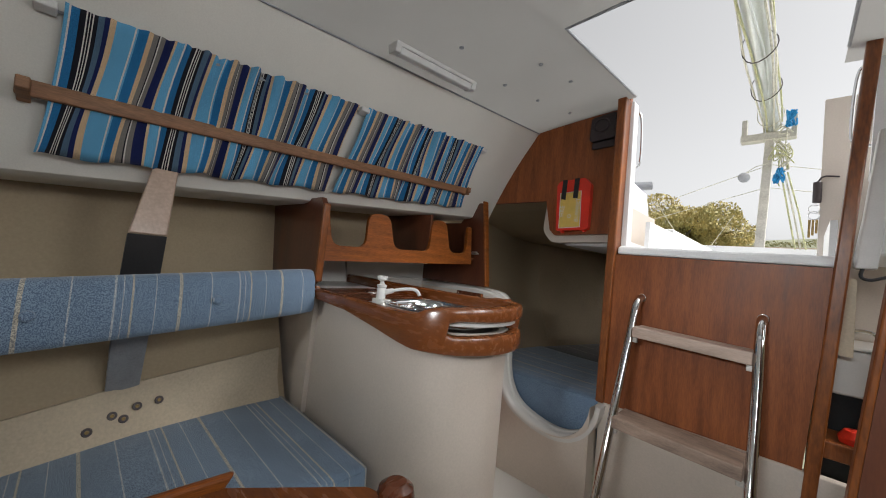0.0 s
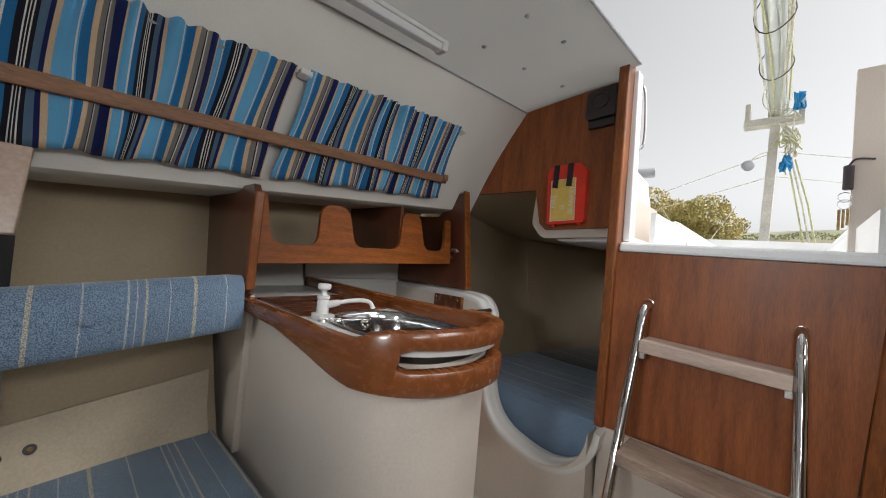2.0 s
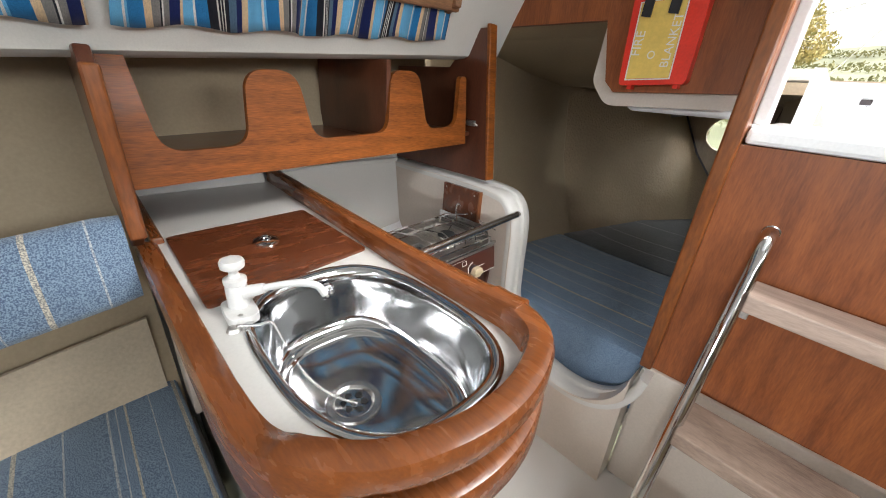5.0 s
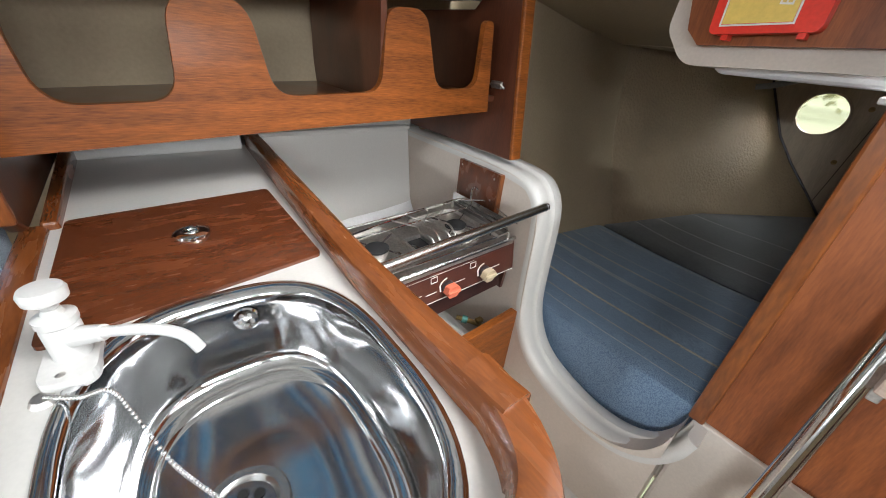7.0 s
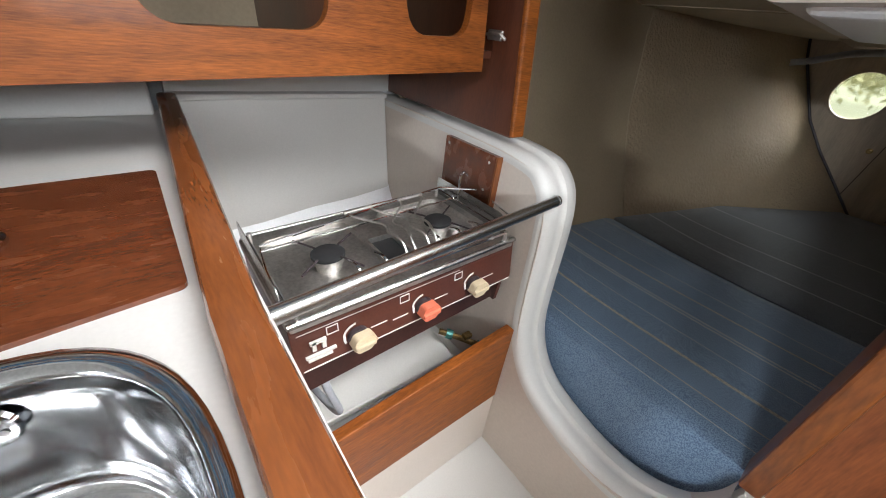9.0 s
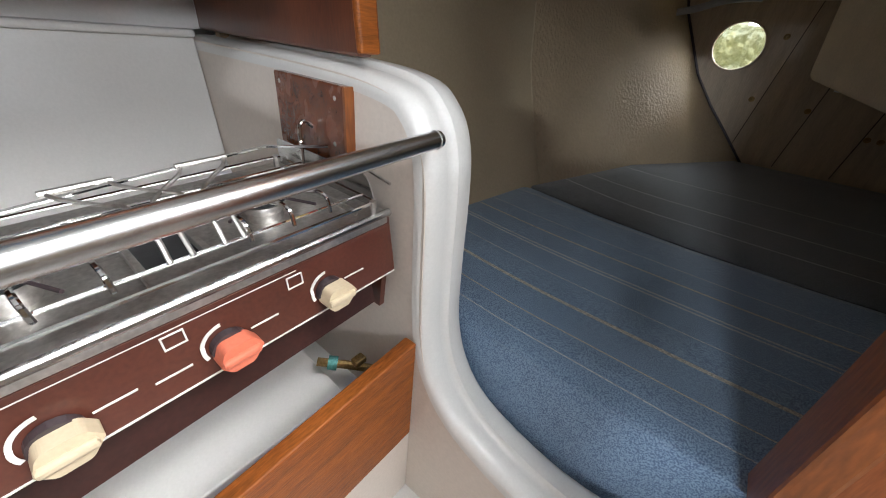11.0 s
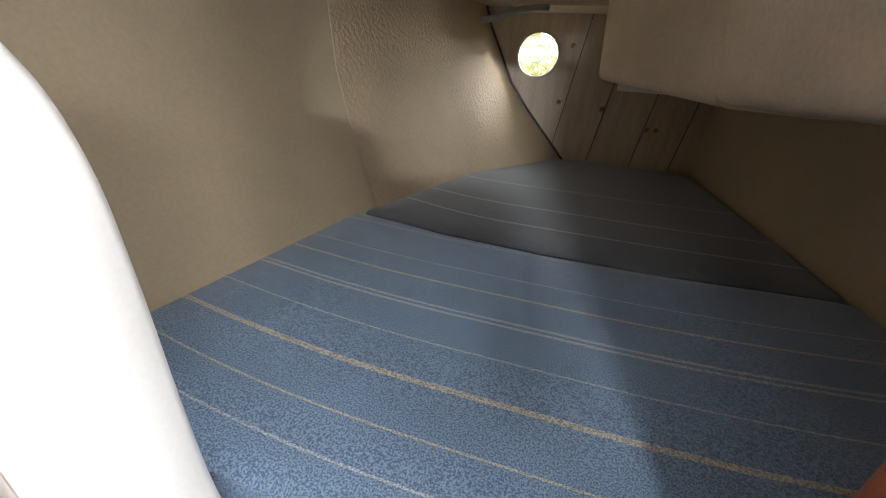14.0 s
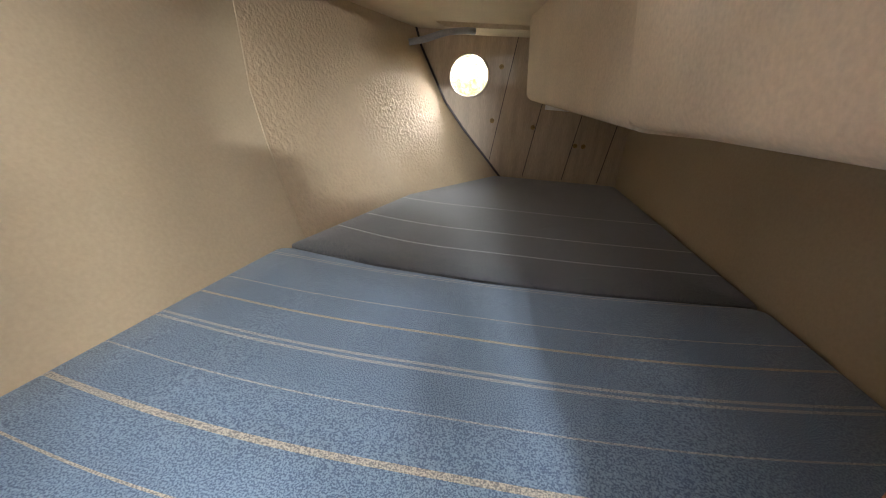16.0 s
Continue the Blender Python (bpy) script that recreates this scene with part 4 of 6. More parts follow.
o = [(0.695, 1.010, 0), (1.662, 1.012, 0), (1.662, 1.235, 0.02), (1.632, 1.235, 0.02), (1.612, 1.075, 0.045), (1.475, 1.075, 0.045), (1.445, 1.245, 0.045), (1.340, 1.245, 0.045), (1.318, 1.075, 0.05), (1.085, 1.075, 0.05), (1.056, 1.235, 0.055), (0.938, 1.235, 0.055), (0.925, 1.075, 0.05), (0.758, 1.075, 0.05), (0.736, 1.25, 0), (0.695, 1.25, 0)]
o = fillet([(*fas(y, z), r) for y, z, r in o], 7)
locker = thing("galley_locker", "varnished mahogany galley locker with three rounded openings", "locker", (-1.4, 1.2, 1.0))
part("fascia", slab(o, 0.0, 0.018, lambda u, v, w: (-1.285 - w - 0.10 * (v - 1.1), u, v)), WOOD_Y, locker, bevel=0.004)
part("forward_end", slab([(-1.74, 0.90), (-1.265, 0.90), (-1.225, 0.93), (-1.215, 1.235), (-1.235, 1.262), (-1.74, 1.262)], 0.668, 0.690, XZ), DARKWOOD, locker, "mahogany end panel beside the settee", bevel=0.004)
part("aft_end", slab([(-1.74, 0.93), (-1.197, 0.93), (-1.225, 1.20), (-1.262, 1.43), (-1.30, 1.43), (-1.43, 1.31), (-1.74, 1.31)], 1.70, 1.725, XZ), DARKWOOD, locker, "dark mahogany end panel above the stove", bevel=0.004)
part("aft_end_edge", hexa([(-1.197, 1.694, 0.935), (-1.184, 1.694, 0.935), (-1.184, 1.732, 0.935), (-1.197, 1.732, 0.935)], [(-1.262, 1.694, 1.44), (-1.247, 1.694, 1.44), (-1.247, 1.732, 1.44), (-1.262, 1.732, 1.44)]), WOOD_Y, locker, "paler rounded front edge", bevel=0.004)
part("divider", box(-1.72, -1.305, 1.325, 1.34, 1.07, 1.30), DARKWOOD, locker)
part("shelf", hexa([(-1.74, 0.69, 1.035), (-1.30, 0.69, 1.035), (-1.30, 1.70, 1.08), (-1.74, 1.70, 1.08)], [(-1.74, 0.69, 1.05), (-1.30, 0.69, 1.05), (-1.30, 1.70, 1.095), (-1.74, 1.70, 1.095)]), DARKWOOD, locker)
part("forward_end_edge", hexa([(-1.226, 0.666, 0.93), (-1.210, 0.666, 0.93), (-1.210, 0.694, 0.93), (-1.226, 0.694, 0.93)], [(-1.216, 0.666, 1.236), (-1.200, 0.666, 1.236), (-1.200, 0.694, 1.236), (-1.216, 0.694, 1.236)]), WOOD, locker, "paler rounded front edge", bevel=0.005)
hook = thing("cabin_hook", "small dark cabin hook on the locker end", "hook", (-1.29, 1.69, 1.125))
part("plate", box(-1.315, -1.272, 1.694, 1.70, 1.116, 1.136), DULLST, hook, bevel=0.002)
part("arm", tube([(-1.31, 1.688, 1.126), (-1.29, 1.684, 1.13), (-1.265, 1.684, 1.128), (-1.255, 1.69, 1.12)], 0.0035, 8), DULLST, hook, smooth=True)

# stove well
well = thing("stove_well", "white moulded well round the stove", "stove well", (-1.4, 1.4, 0.2))
part("back", hexa([(-1.64, 1.11, 0.25), (-1.62, 1.11, 0.25), (-1.62, 1.677, 0.25), (-1.64, 1.677, 0.25)], [(-1.735, 1.11, 0.915), (-1.715, 1.11, 0.915), (-1.715, 1.677, 0.92), (-1.735, 1.677, 0.92)]), WHITE, well, bevel=0.004)
part("ledge", box(-1.80, -1.700, 1.11, 1.677, 0.915, 0.93), WHITE, well, bevel=0.005)
part("upper_back", hexa([(-1.755, 1.11, 0.93), (-1.735, 1.11, 0.93), (-1.735, 1.70, 0.93), (-1.755, 1.70, 0.93)], [(-1.775, 1.11, 1.09), (-1.755, 1.11, 1.09), (-1.755, 1.70, 1.09), (-1.775, 1.70, 1.09)]), WHITE, well)
part("bottom", box(-1.64, -1.055, 1.11, 1.677, 0.22, 0.25), WHITE, well)
part("gas_shelf", hexa([(-1.60, 1.12, 0.36), (-1.15, 1.12, 0.30), (-1.15, 1.60, 0.30), (-1.60, 1.60, 0.36)], [(-1.60, 1.12, 0.38), (-1.15, 1.12, 0.32), (-1.15, 1.60, 0.32), (-1.60, 1.60, 0.38)]), WHITE, well, "pale grey sloping tray under the stove", bevel=0.004)
part("front_lower", box(-1.055, -1.032, 1.11, 1.677, 0.0, 0.213), BEIGE, well)
part("retaining_board", hexa([(-1.055, 1.10, 0.215), (-1.028, 1.10, 0.215), (-1.028, 1.676, 0.222), (-1.055, 1.676, 0.222)], [(-1.055, 1.10, 0.432), (-1.028, 1.10, 0.432), (-1.028, 1.676, 0.488), (-1.055, 1.676, 0.488)]), WOOD_Y, well, "varnished mahogany retaining board", bevel=0.003)
gb = thing("grab_bar", "brushed steel grab bar in front of the stove", "rail", (-1.01, 1.4, 0.852))
part("bar", tube([(-0.963, 1.095, 0.853), (-0.985, 1.3, 0.853), (-1.005, 1.5, 0.853), (-1.024, 1.684, 0.853)], 0.0115, 20), BRUSHED, gb, smooth=True)
part("socket", lathe([(0.0126, 0.0), (0.0126, 0.001), (0.0, 0.001)], pose(-1.0235, 1.678, 0.853, 90, 0, 0), 20), DULLST, gb, "dull rim where the bar enters the partition", smooth=False)
plate = thing("plywood_pad", "bare mahogany plywood pad screwed to the partition", "panel", (-1.31, 1.70, 0.82))
part("pad", box(-1.375, -1.190, 1.662, 1.678, 0.750, 0.893), LIDWOOD, plate, bevel=0.002)
part("pad_edge", box(-1.1895, -1.184, 1.661, 1.678, 0.750, 0.893), WOOD, plate, "pale split edge")
for x, z in ((-1.36, 0.878), (-1.21, 0.874), (-1.36, 0.77), (-1.215, 0.805)):
    part("screw", lathe([(0.004, 0.0), (0.0, 0.002)], pose(x, 1.662, z, 90, 0, 0), 10), DULLST, plate)
part("hook", tube(smooth_path([(-1.272, 1.662, 0.820), (-1.272, 1.648, 0.831), (-1.272, 1.638, 0.823), (-1.270, 1.636, 0.795), (-1.266, 1.634, 0.760)], 5), 0.0035, 8), STEEL, plate, "bent steel hook", smooth=True)

# two-burner stove
stove = thing("gas_stove", "brown enamel two-burner gas stove with wire pan rails", "stove", (-1.2, 1.4, 0.6))
Y0, Y1, FX = 1.158, 1.642, -1.058
part("body", box(-1.36, FX - 0.004, Y0 + 0.004, Y1 - 0.004, 0.655, 0.735), STOVE, stove)
fp = part("front_panel", hexa([(FX - 0.02, Y0, 0.648), (FX + 0.006, Y0, 0.648), (FX + 0.006, Y1, 0.652), (FX - 0.02, Y1, 0.652)], [(FX - 0.02, Y0, 0.742), (FX - 0.006, Y0, 0.742), (FX - 0.006, Y1, 0.746), (FX - 0.02, Y1, 0.746)]), STOVE, stove, "brown front panel with white printed lines", bevel=0.002)
part("drip_flange", hexa([(-1.32, Y0 + 0.012, 0.585), (FX - 0.016, Y0 + 0.012, 0.570), (FX - 0.016, Y1 - 0.025, 0.586), (-1.32, Y1 - 0.025, 0.60)], [(-1.32, Y0 + 0.012, 0.655), (FX - 0.030, Y0 + 0.012, 0.655), (FX - 0.030, Y1 - 0.025, 0.655), (-1.32, Y1 - 0.025, 0.655)]), STOVE_D, stove, "dark brown lower flange")
for y in (Y0 + 0.003, Y1 - 0.013):
    part("side_foot", hexa([(-1.30, y, 0.565), (FX - 0.02, y, 0.565), (FX - 0.02, y + 0.01, 0.565), (-1.30, y + 0.01, 0.565)], [(-1.33, y, 0.66), (FX - 0.008, y, 0.66), (FX - 0.008, y + 0.01, 0.66), (-1.33, y + 0.01, 0.66)]), STOVE, stove)
bm = slab(fillet([(-1.362, Y0, 0.01), (-1.362, Y1, 0.01), (FX - 0.004, Y1, 0.01), (FX - 0.004, Y0, 0.01)]), 0.737, 0.752, XY,
          [fillet([(-1.33, 1.185, 0.03), (-1.33, 1.365, 0.03), (-1.085, 1.365, 0.03), (-1.085, 1.185, 0.03)]), fillet([(-1.33, 1.435, 0.03), (-1.33, 1.615, 0.03), (-1.085, 1.615, 0.03), (-1.085, 1.435, 0.03)]), fillet([(-1.23, 1.372, 0.004), (-1.23, 1.428, 0.004), (-1.14, 1.428, 0.004), (-1.14, 1.372, 0.004)])])
tray = part("top_tray", bm, DULLST, stove, "dull stainless hob top", bevel=0.002)
part("front_strip", tube([(FX - 0.006, Y0, 0.751), (FX - 0.006, Y1, 0.753)], 0.006, 10), BRUSHED, stove, smooth=True)
# black plate paints the shade down the hob's vent opening
part("vent_shade", box(-1.23, -1.14, 1.372, 1.428, 0.736, 0.739), DARKIN, stove)
for y in (1.275, 1.525):
    well_b = part("burner_pan", slab(fillet([(-1.33, y - 0.09, 0.03), (-1.33, y + 0.09, 0.03), (-1.085, y + 0.09, 0.03), (-1.085, y - 0.09, 0.03)]), 0.7365, 0.740, XY), DULLST, stove)
    bn = part("burner", lathe([(0.0, 0.030), (0.014, 0.030), (0.018, 0.026), (0.027, 0.024), (0.029, 0.019), (0.028, 0.014), (0.023, 0.012), (0.024, 0.0), (0.0, 0.0)], pose(-1.195, y, 0.740), 28), DULLST, stove, "grey cast burner", smooth=True)
    part("cap", lathe([(0.0, 0.037), (0.027, 0.036), (0.031, 0.033), (0.031, 0.028), (0.0, 0.0275)], pose(-1.195, y, 0.740), 24), DARKIN, bn, smooth=True)
# wire rails
lowz, highz = 0.772, 0.815
rail_loop = fillet([(-1.335, 1.17, 0.012), (-1.335, 1.625, 0.012), (-1.072, 1.625, 0.012), (-1.072, 1.17, 0.012)])
part("lower_rail", tube([(p.x, p.y, lowz) for p in rail_loop], 0.0026, 6, closed=True), STEEL, stove, smooth=True)
part("upper_rail", tube([(-1.075, 1.655, highz - 0.025), (-1.21, 1.65, highz), (-1.255, 1.57, highz + 0.006), (-1.238, 1.38, highz + 0.004), (-1.212, 1.17, highz), (-1.15, 1.163, highz - 0.01), (-1.08, 1.165, highz - 0.045)], 0.0026, 6), STEEL, stove, smooth=True)
part("middle_rail", tube([(-1.095, 1.175, lowz + 0.006), (-1.095, 1.62, lowz + 0.006)], 0.0022, 6), STEEL, stove, smooth=True)
part("rear_rail", tube([(-1.245, 1.175, lowz + 0.012), (-1.25, 1.62, lowz + 0.012)], 0.0024, 6), STEEL, stove, smooth=True)
for y in (1.335, 1.385, 1.455, 1.505):
    s = 1 if y < 1.42 else -1
    pts = [(-1.243, y, highz + 0.006), (-1.222, y + 0.008 * s, highz + 0.004), (-1.205, y + 0.03 * s, highz - 0.003), (-1.18, y + 0.05 * s, highz - 0.006), (-1.15, y + 0.042 * s, highz - 0.006), (-1.115, y + 0.05 * s, highz - 0.010), (-1.09, y + 0.05 * s, lowz + 0.008)]
    part("pan_support", tube(smooth_path(pts, 5), 0.0026, 6), DULLST, stove, smooth=True)
for y in (1.36, 1.48):
    part("hinge", tube([(-1.242, y - 0.03, highz + 0.007), (-1.243, y + 0.03, highz + 0.007)], 0.004, 8), DULLST, stove, smooth=True)
for yc in (1.275, 1.525):
    for a in (0.5, 2.1, 3.7, 5.3):
        part("trivet_arm", tube([(-1.195 + 0.03 * math.cos(a), yc + 0.03 * math.sin(a), 0.775), (-1.195 + 0.085 * math.cos(a), yc + 0.075 * math.sin(a), lowz + 0.002)], 0.0022, 6), DARKPL, stove, smooth=True)
for x, y in ((-1.072, 1.175), (-1.072, 1.62), (-1.335, 1.175), (-1.335, 1.62)):
    part("rail_foot", cyl((x, y, 0.752), (x, y, 0.775), 0.005, n=10), DULLST, stove, smooth=True)


def knob(y, material, label):
    """Knob, its dial arc, its printed marks and its line."""
    z = 0.685
    face = FX + 0.003
    k = part("knob", slab(fillet([(-0.022, -0.004, 0.006), (-0.014, 0.016, 0.01), (0.014, 0.016, 0.01), (0.024, 0.0, 0.004), (0.010, -0.018, 0.008), (-0.012, -0.018, 0.008)]), 0.006, 0.026, lambda u, v, w: (face + w, y + 0.008 + u, z - 0.006 + v)), material, stove, label, bevel=0.003)
    part("grip", box(face + 0.024, face + 0.032, y - 0.012, y + 0.027, z - 0.011, z - 0.001), material, k, bevel=0.003)
    part("shaft", cyl((face - 0.002, y + 0.006, z - 0.004), (face + 0.008, y + 0.006, z - 0.004), 0.019, n=20), DARKPL, stove)
    arc = [(-0.0265 * math.cos(a), 0.0265 * math.sin(a)) for a in [radians(-25 + 10 * q) for q in range(12)]]
    arc += [(-0.0225 * math.cos(a), 0.0225 * math.sin(a)) for a in [radians(85 - 10 * q) for q in range(12)]]
    part("dial_arc", slab(arc, 0.0005, 0.0015, lambda u, v, w: (face - 0.002 + w + 0.003 * (z + v < 0.69), y + 0.006 + u, z + v)), PRINT, stove)
    part("dial_line", slab([(0.03, 0.0), (0.062, 0.0), (0.062, 0.0018), (0.03, 0.0018)], 0.002, 0.0035, lambda u, v, w: (face - 0.001 + w, y + u, z + v)), PRINT, stove)
    part("dial_line", slab([(-0.062, -0.006), (-0.03, -0.006), (-0.03, -0.0042), (-0.062, -0.0042)], 0.002, 0.0035, lambda u, v, w: (face - 0.001 + w, y + u, z + v)), PRINT, stove) if y > 1.35 and y < 1.5 else None
    fr = [(-0.045, 0.023), (-0.025, 0.023), (-0.025, 0.040), (-0.045, 0.040)]
    part("dial_symbol", slab(fr, 0.0, 0.0012, lambda u, v, w: (FX - 0.0022 + w + 0.06 * (0.735 - z - v), y + u, z + v), [[(-0.0435, 0.0245), (-0.0265, 0.0245), (-0.0265, 0.0385), (-0.0435, 0.0385)]]), PRINT, stove)


knob(1.258, CREAM, "cream plastic knob")
knob(1.394, CORAL, "coral red plastic knob")
knob(1.520, CREAM, "cream plastic knob")
for n_, (y, z, w, h) in enumerate(((1.197, 0.704, 0.026, 0.006), (1.190, 0.690, 0.006, 0.020), (1.206, 0.690, 0.006, 0.012), (1.20, 0.676, 0.05, 0.005), (1.198, 0.668, 0.040, 0.004))):
    part("printed_mark", box(FX + 0.001, FX + 0.0065, y - w / 2, y + w / 2, z, z + h), PRINT, stove)
part("trim_line", box(FX + 0.0035, FX + 0.0075, Y0 + 0.01, Y1 - 0.002, 0.651, 0.6525), PRINT, stove)
part("panel_line", slab([(Y0 + 0.01, 0.7265), (1.49, 0.7275), (1.49, 0.7287), (Y0 + 0.01, 0.7277)], 0.0, 0.002, lambda u, v, w: (FX - 0.0055 + w, u, v)), PRINT, stove, "thin white printed line")
for y in (Y0 + 0.004, Y1 - 0.0055):
    part("side_upstand", slab(fillet([(-1.355, 0.751, 0), (-1.355, 0.800, 0.012), (-1.105, 0.800, 0.02), (-1.085, 0.751, 0)]), y, y + 0.0015, XZ), BRUSHED, stove, "thin polished steel end of the hob")
for y in (1.285, 1.335, 1.455, 1.505, 1.555):
    part("support_hook", tube(smooth_path([(-1.125, y, lowz + 0.022), (-1.100, y + 0.002, lowz + 0.028), (-1.086, y + 0.003, lowz + 0.022), (-1.083, y + 0.004, lowz + 0.004)], 4), 0.0026, 6), STEEL, stove, "bent wire hook over the front rail", smooth=True)
stove.location += Vector((-0.024, 0.010, -0.030))
stove.rotation_euler.x, stove.scale.y = radians(2.4), 1.06
# gas fittings
gas = thing("gas_valve", "corroded gas valve with green hose clips under the stove", "valve", (-1.19, 1.68, 0.27))
part("pipe", tube(smooth_path([(-1.26, 1.58, 0.345), (-1.22, 1.62, 0.335), (-1.19, 1.66, 0.315), (-1.165, 1.70, 0.30)], 5), 0.009, 10), BRASS, gas, smooth=True)
for p, q in (((-1.245, 1.595, 0.342), (-1.232, 1.608, 0.339)), ((-1.185, 1.668, 0.312), (-1.172, 1.685, 0.306))):
    part("clip", cyl(p, q, 0.0145, n=14), TEALPIPE, gas, smooth=True)
part("lever", box(-1.215, -1.195, 1.628, 1.655, 0.335, 0.35), BRASS, gas, bevel=0.003)
part("block", box(-1.185, -1.135, 1.665, 1.703, 0.25, 0.30), DARKPL, gas, bevel=0.005)
gas.location += Vector((0.050, 0.004, 0.030))
solo("gas_hose", tube(smooth_path([(-1.14, 1.20, 0.56), (-1.10, 1.21, 0.50), (-1.09, 1.225, 0.44), (-1.13, 1.225, 0.40), (-1.20, 1.21, 0.40)], 7), 0.008, 12), GREYPL, "braided steel gas hose under the stove", "hose", smooth=True)

# ---- curtains, batten and lamp ----
def curtain(y0, y1, b0, b1, seed, label):
    """Gathered cloth on the sloping side, held in by the batten."""
    rnd = random.Random(seed)
    nu, nv = 220, 16
    ph = [rnd.uniform(0, 6.28) for _ in range(5)]
    bm = bmesh.new()
    uvl = bm.loops.layers.uv.new("cloth")
    cols, lens = [], [0.0]
    for i in range(nu + 1):
        t = i / nu
        col = []
        for j in range(nv + 1):
            k = j / nv
            y = (y0 + (y1 - y0) * t) * (1 - k) + (b0 + (b1 - b0) * t) * k
            fold = math.sin(t * 92 * (y1 - y0) + ph[0] + 0.9 * math.sin(5 * t + ph[1])) * 0.6 + 0.4 * math.sin(t * 47 * (y1 - y0) + ph[2] + 2.0 * k)
            amp = 0.0155 * (0.75 + 0.45 * math.sin(7 * t + ph[3])) * (1 - 0.65 * math.exp(-((k - 0.62) / 0.12) ** 2))
            fold += 0.55 * math.exp(-k / 0.10) * math.sin(t * 210 * (y1 - y0) + 3.0 * math.sin(11 * t + ph[2])) + 0.35 * k * math.sin(t * 131 * (y1 - y0) + ph[4] + 1.5 * k)
            x, _, z = roof_side(y, 0.312 + 0.623 * k + 0.008 * math.sin(t * 30 + ph[4]) * (k > 0.95))
            col.append(bm.verts.new((x + 0.026 + amp * fold + 0.014 * k, y + 0.006 * math.sin(9 * t + 4 * k) + 0.004 * math.sin(60 * t * (y1 - y0) + 5 * k + ph[1]) * k, z + 0.006)))
        cols.append(col)
        if i:
            lens.append(lens[-1] + ((cols[i][3].co - cols[i - 1][3].co).length))
    for i in range(nu):
        for j in range(nv):
            f = bm.faces.new((cols[i][j], cols[i + 1][j], cols[i + 1][j + 1], cols[i][j + 1]))
            f.smooth = True
            for lp, (a, b) in zip(f.loops, ((i, j), (i + 1, j), (i + 1, j + 1), (i, j + 1))):
                lp[uvl].uv = (lens[a] * 1.28 + seed * 0.083, b / nv * 0.3)
    bmesh.ops.recalc_face_normals(bm, faces=bm.faces)
    c = thing("curtain", label, "curtain", (-1.15, (y0 + y1) / 2, 1.6), "curtains on the coachroof side")
    ob = part("cloth", bm, CURTAIN, c)
    so = ob.modifiers.new("thick", "SOLIDIFY")
    so.thickness = 0.0015
    return c


curtain(-0.058, 0.712, -0.085, 0.700, 3, "blue, navy and cream striped curtain, gathered, held by a batten")
curtain(0.752, 1.465, 0.735, 1.52, 8, "blue, navy and cream striped curtain, gathered, held by a batten")
rod = thing("curtain_wire", "white curtain wire with plastic end clips", "curtain wire", roof_side(0.7, 0.33))
part("wire", tube([(roof_side(y, 0.33)[0] + 0.008, y, roof_side(y, 0.33)[2]) for y in (-0.1, 0.3, 0.7, 1.1, 1.49)], 0.004, 8), GREYPL, rod, smooth=True)
for y in (-0.085, 0.745, 1.485):
    x, _, z = roof_side(y, 0.33)
    part("clip", hexa([(x + 0.004, y - 0.022, z - 0.012), (x + 0.034, y - 0.022, z - 0.004), (x + 0.034, y + 0.016, z - 0.004), (x + 0.004, y + 0.016, z - 0.012)], [(x + 0.012, y - 0.022, z + 0.012), (x + 0.036, y - 0.022, z + 0.012), (x + 0.036, y + 0.016, z + 0.012), (x + 0.012, y + 0.016, z + 0.012)]), PLASTIC, rod, "white plastic clip", bevel=0.003)
bat = thing("curtain_batten", "dull teak batten across the curtains", "batten", (-1.22, 0.7, 1.42))
part("bar", hexa([(-1.212, -0.125, 1.347), (-1.197, -0.125, 1.347), (-1.214, 1.512, 1.437), (-1.229, 1.512, 1.437)], [(-1.205, -0.125, 1.385), (-1.190, -0.125, 1.385), (-1.207, 1.512, 1.471), (-1.222, 1.512, 1.471)]), BATTEN, bat, bevel=0.004)
for y, k in ((-0.11, 0.65), (1.49, 0.74)):
    x, _, z = roof_side(y, k)
    part("block", hexa([(x, y - 0.012, z - 0.03), (x + 0.07, y - 0.012, z - 0.012), (x + 0.07, y + 0.012, z - 0.012), (x, y + 0.012, z - 0.03)], [(x + 0.01, y - 0.012, z + 0.012), (x + 0.072, y - 0.012, z + 0.016), (x + 0.072, y + 0.012, z + 0.016), (x + 0.01, y + 0.012, z + 0.012)]), BATTEN, bat, bevel=0.003)

lz = lambda y: roof_z(-0.91, y) - 0.002
lamp = thing("strip_lamp", "white fluorescent strip lamp on the headlining, unlit", "lamp", (-0.91, 0.91, lz(0.91)))
part("base", hexa([(-0.935, 0.705, lz(0.7)), (-0.885, 0.705, lz(0.7)), (-0.885, 1.12, lz(1.12)), (-0.935, 1.12, lz(1.12))], [(-0.935, 0.705, lz(0.7) - 0.014), (-0.885, 0.705, lz(0.7) - 0.014), (-0.885, 1.12, lz(1.12) - 0.014), (-0.935, 1.12, lz(1.12) - 0.014)]), PLASTIC, lamp, bevel=0.003)
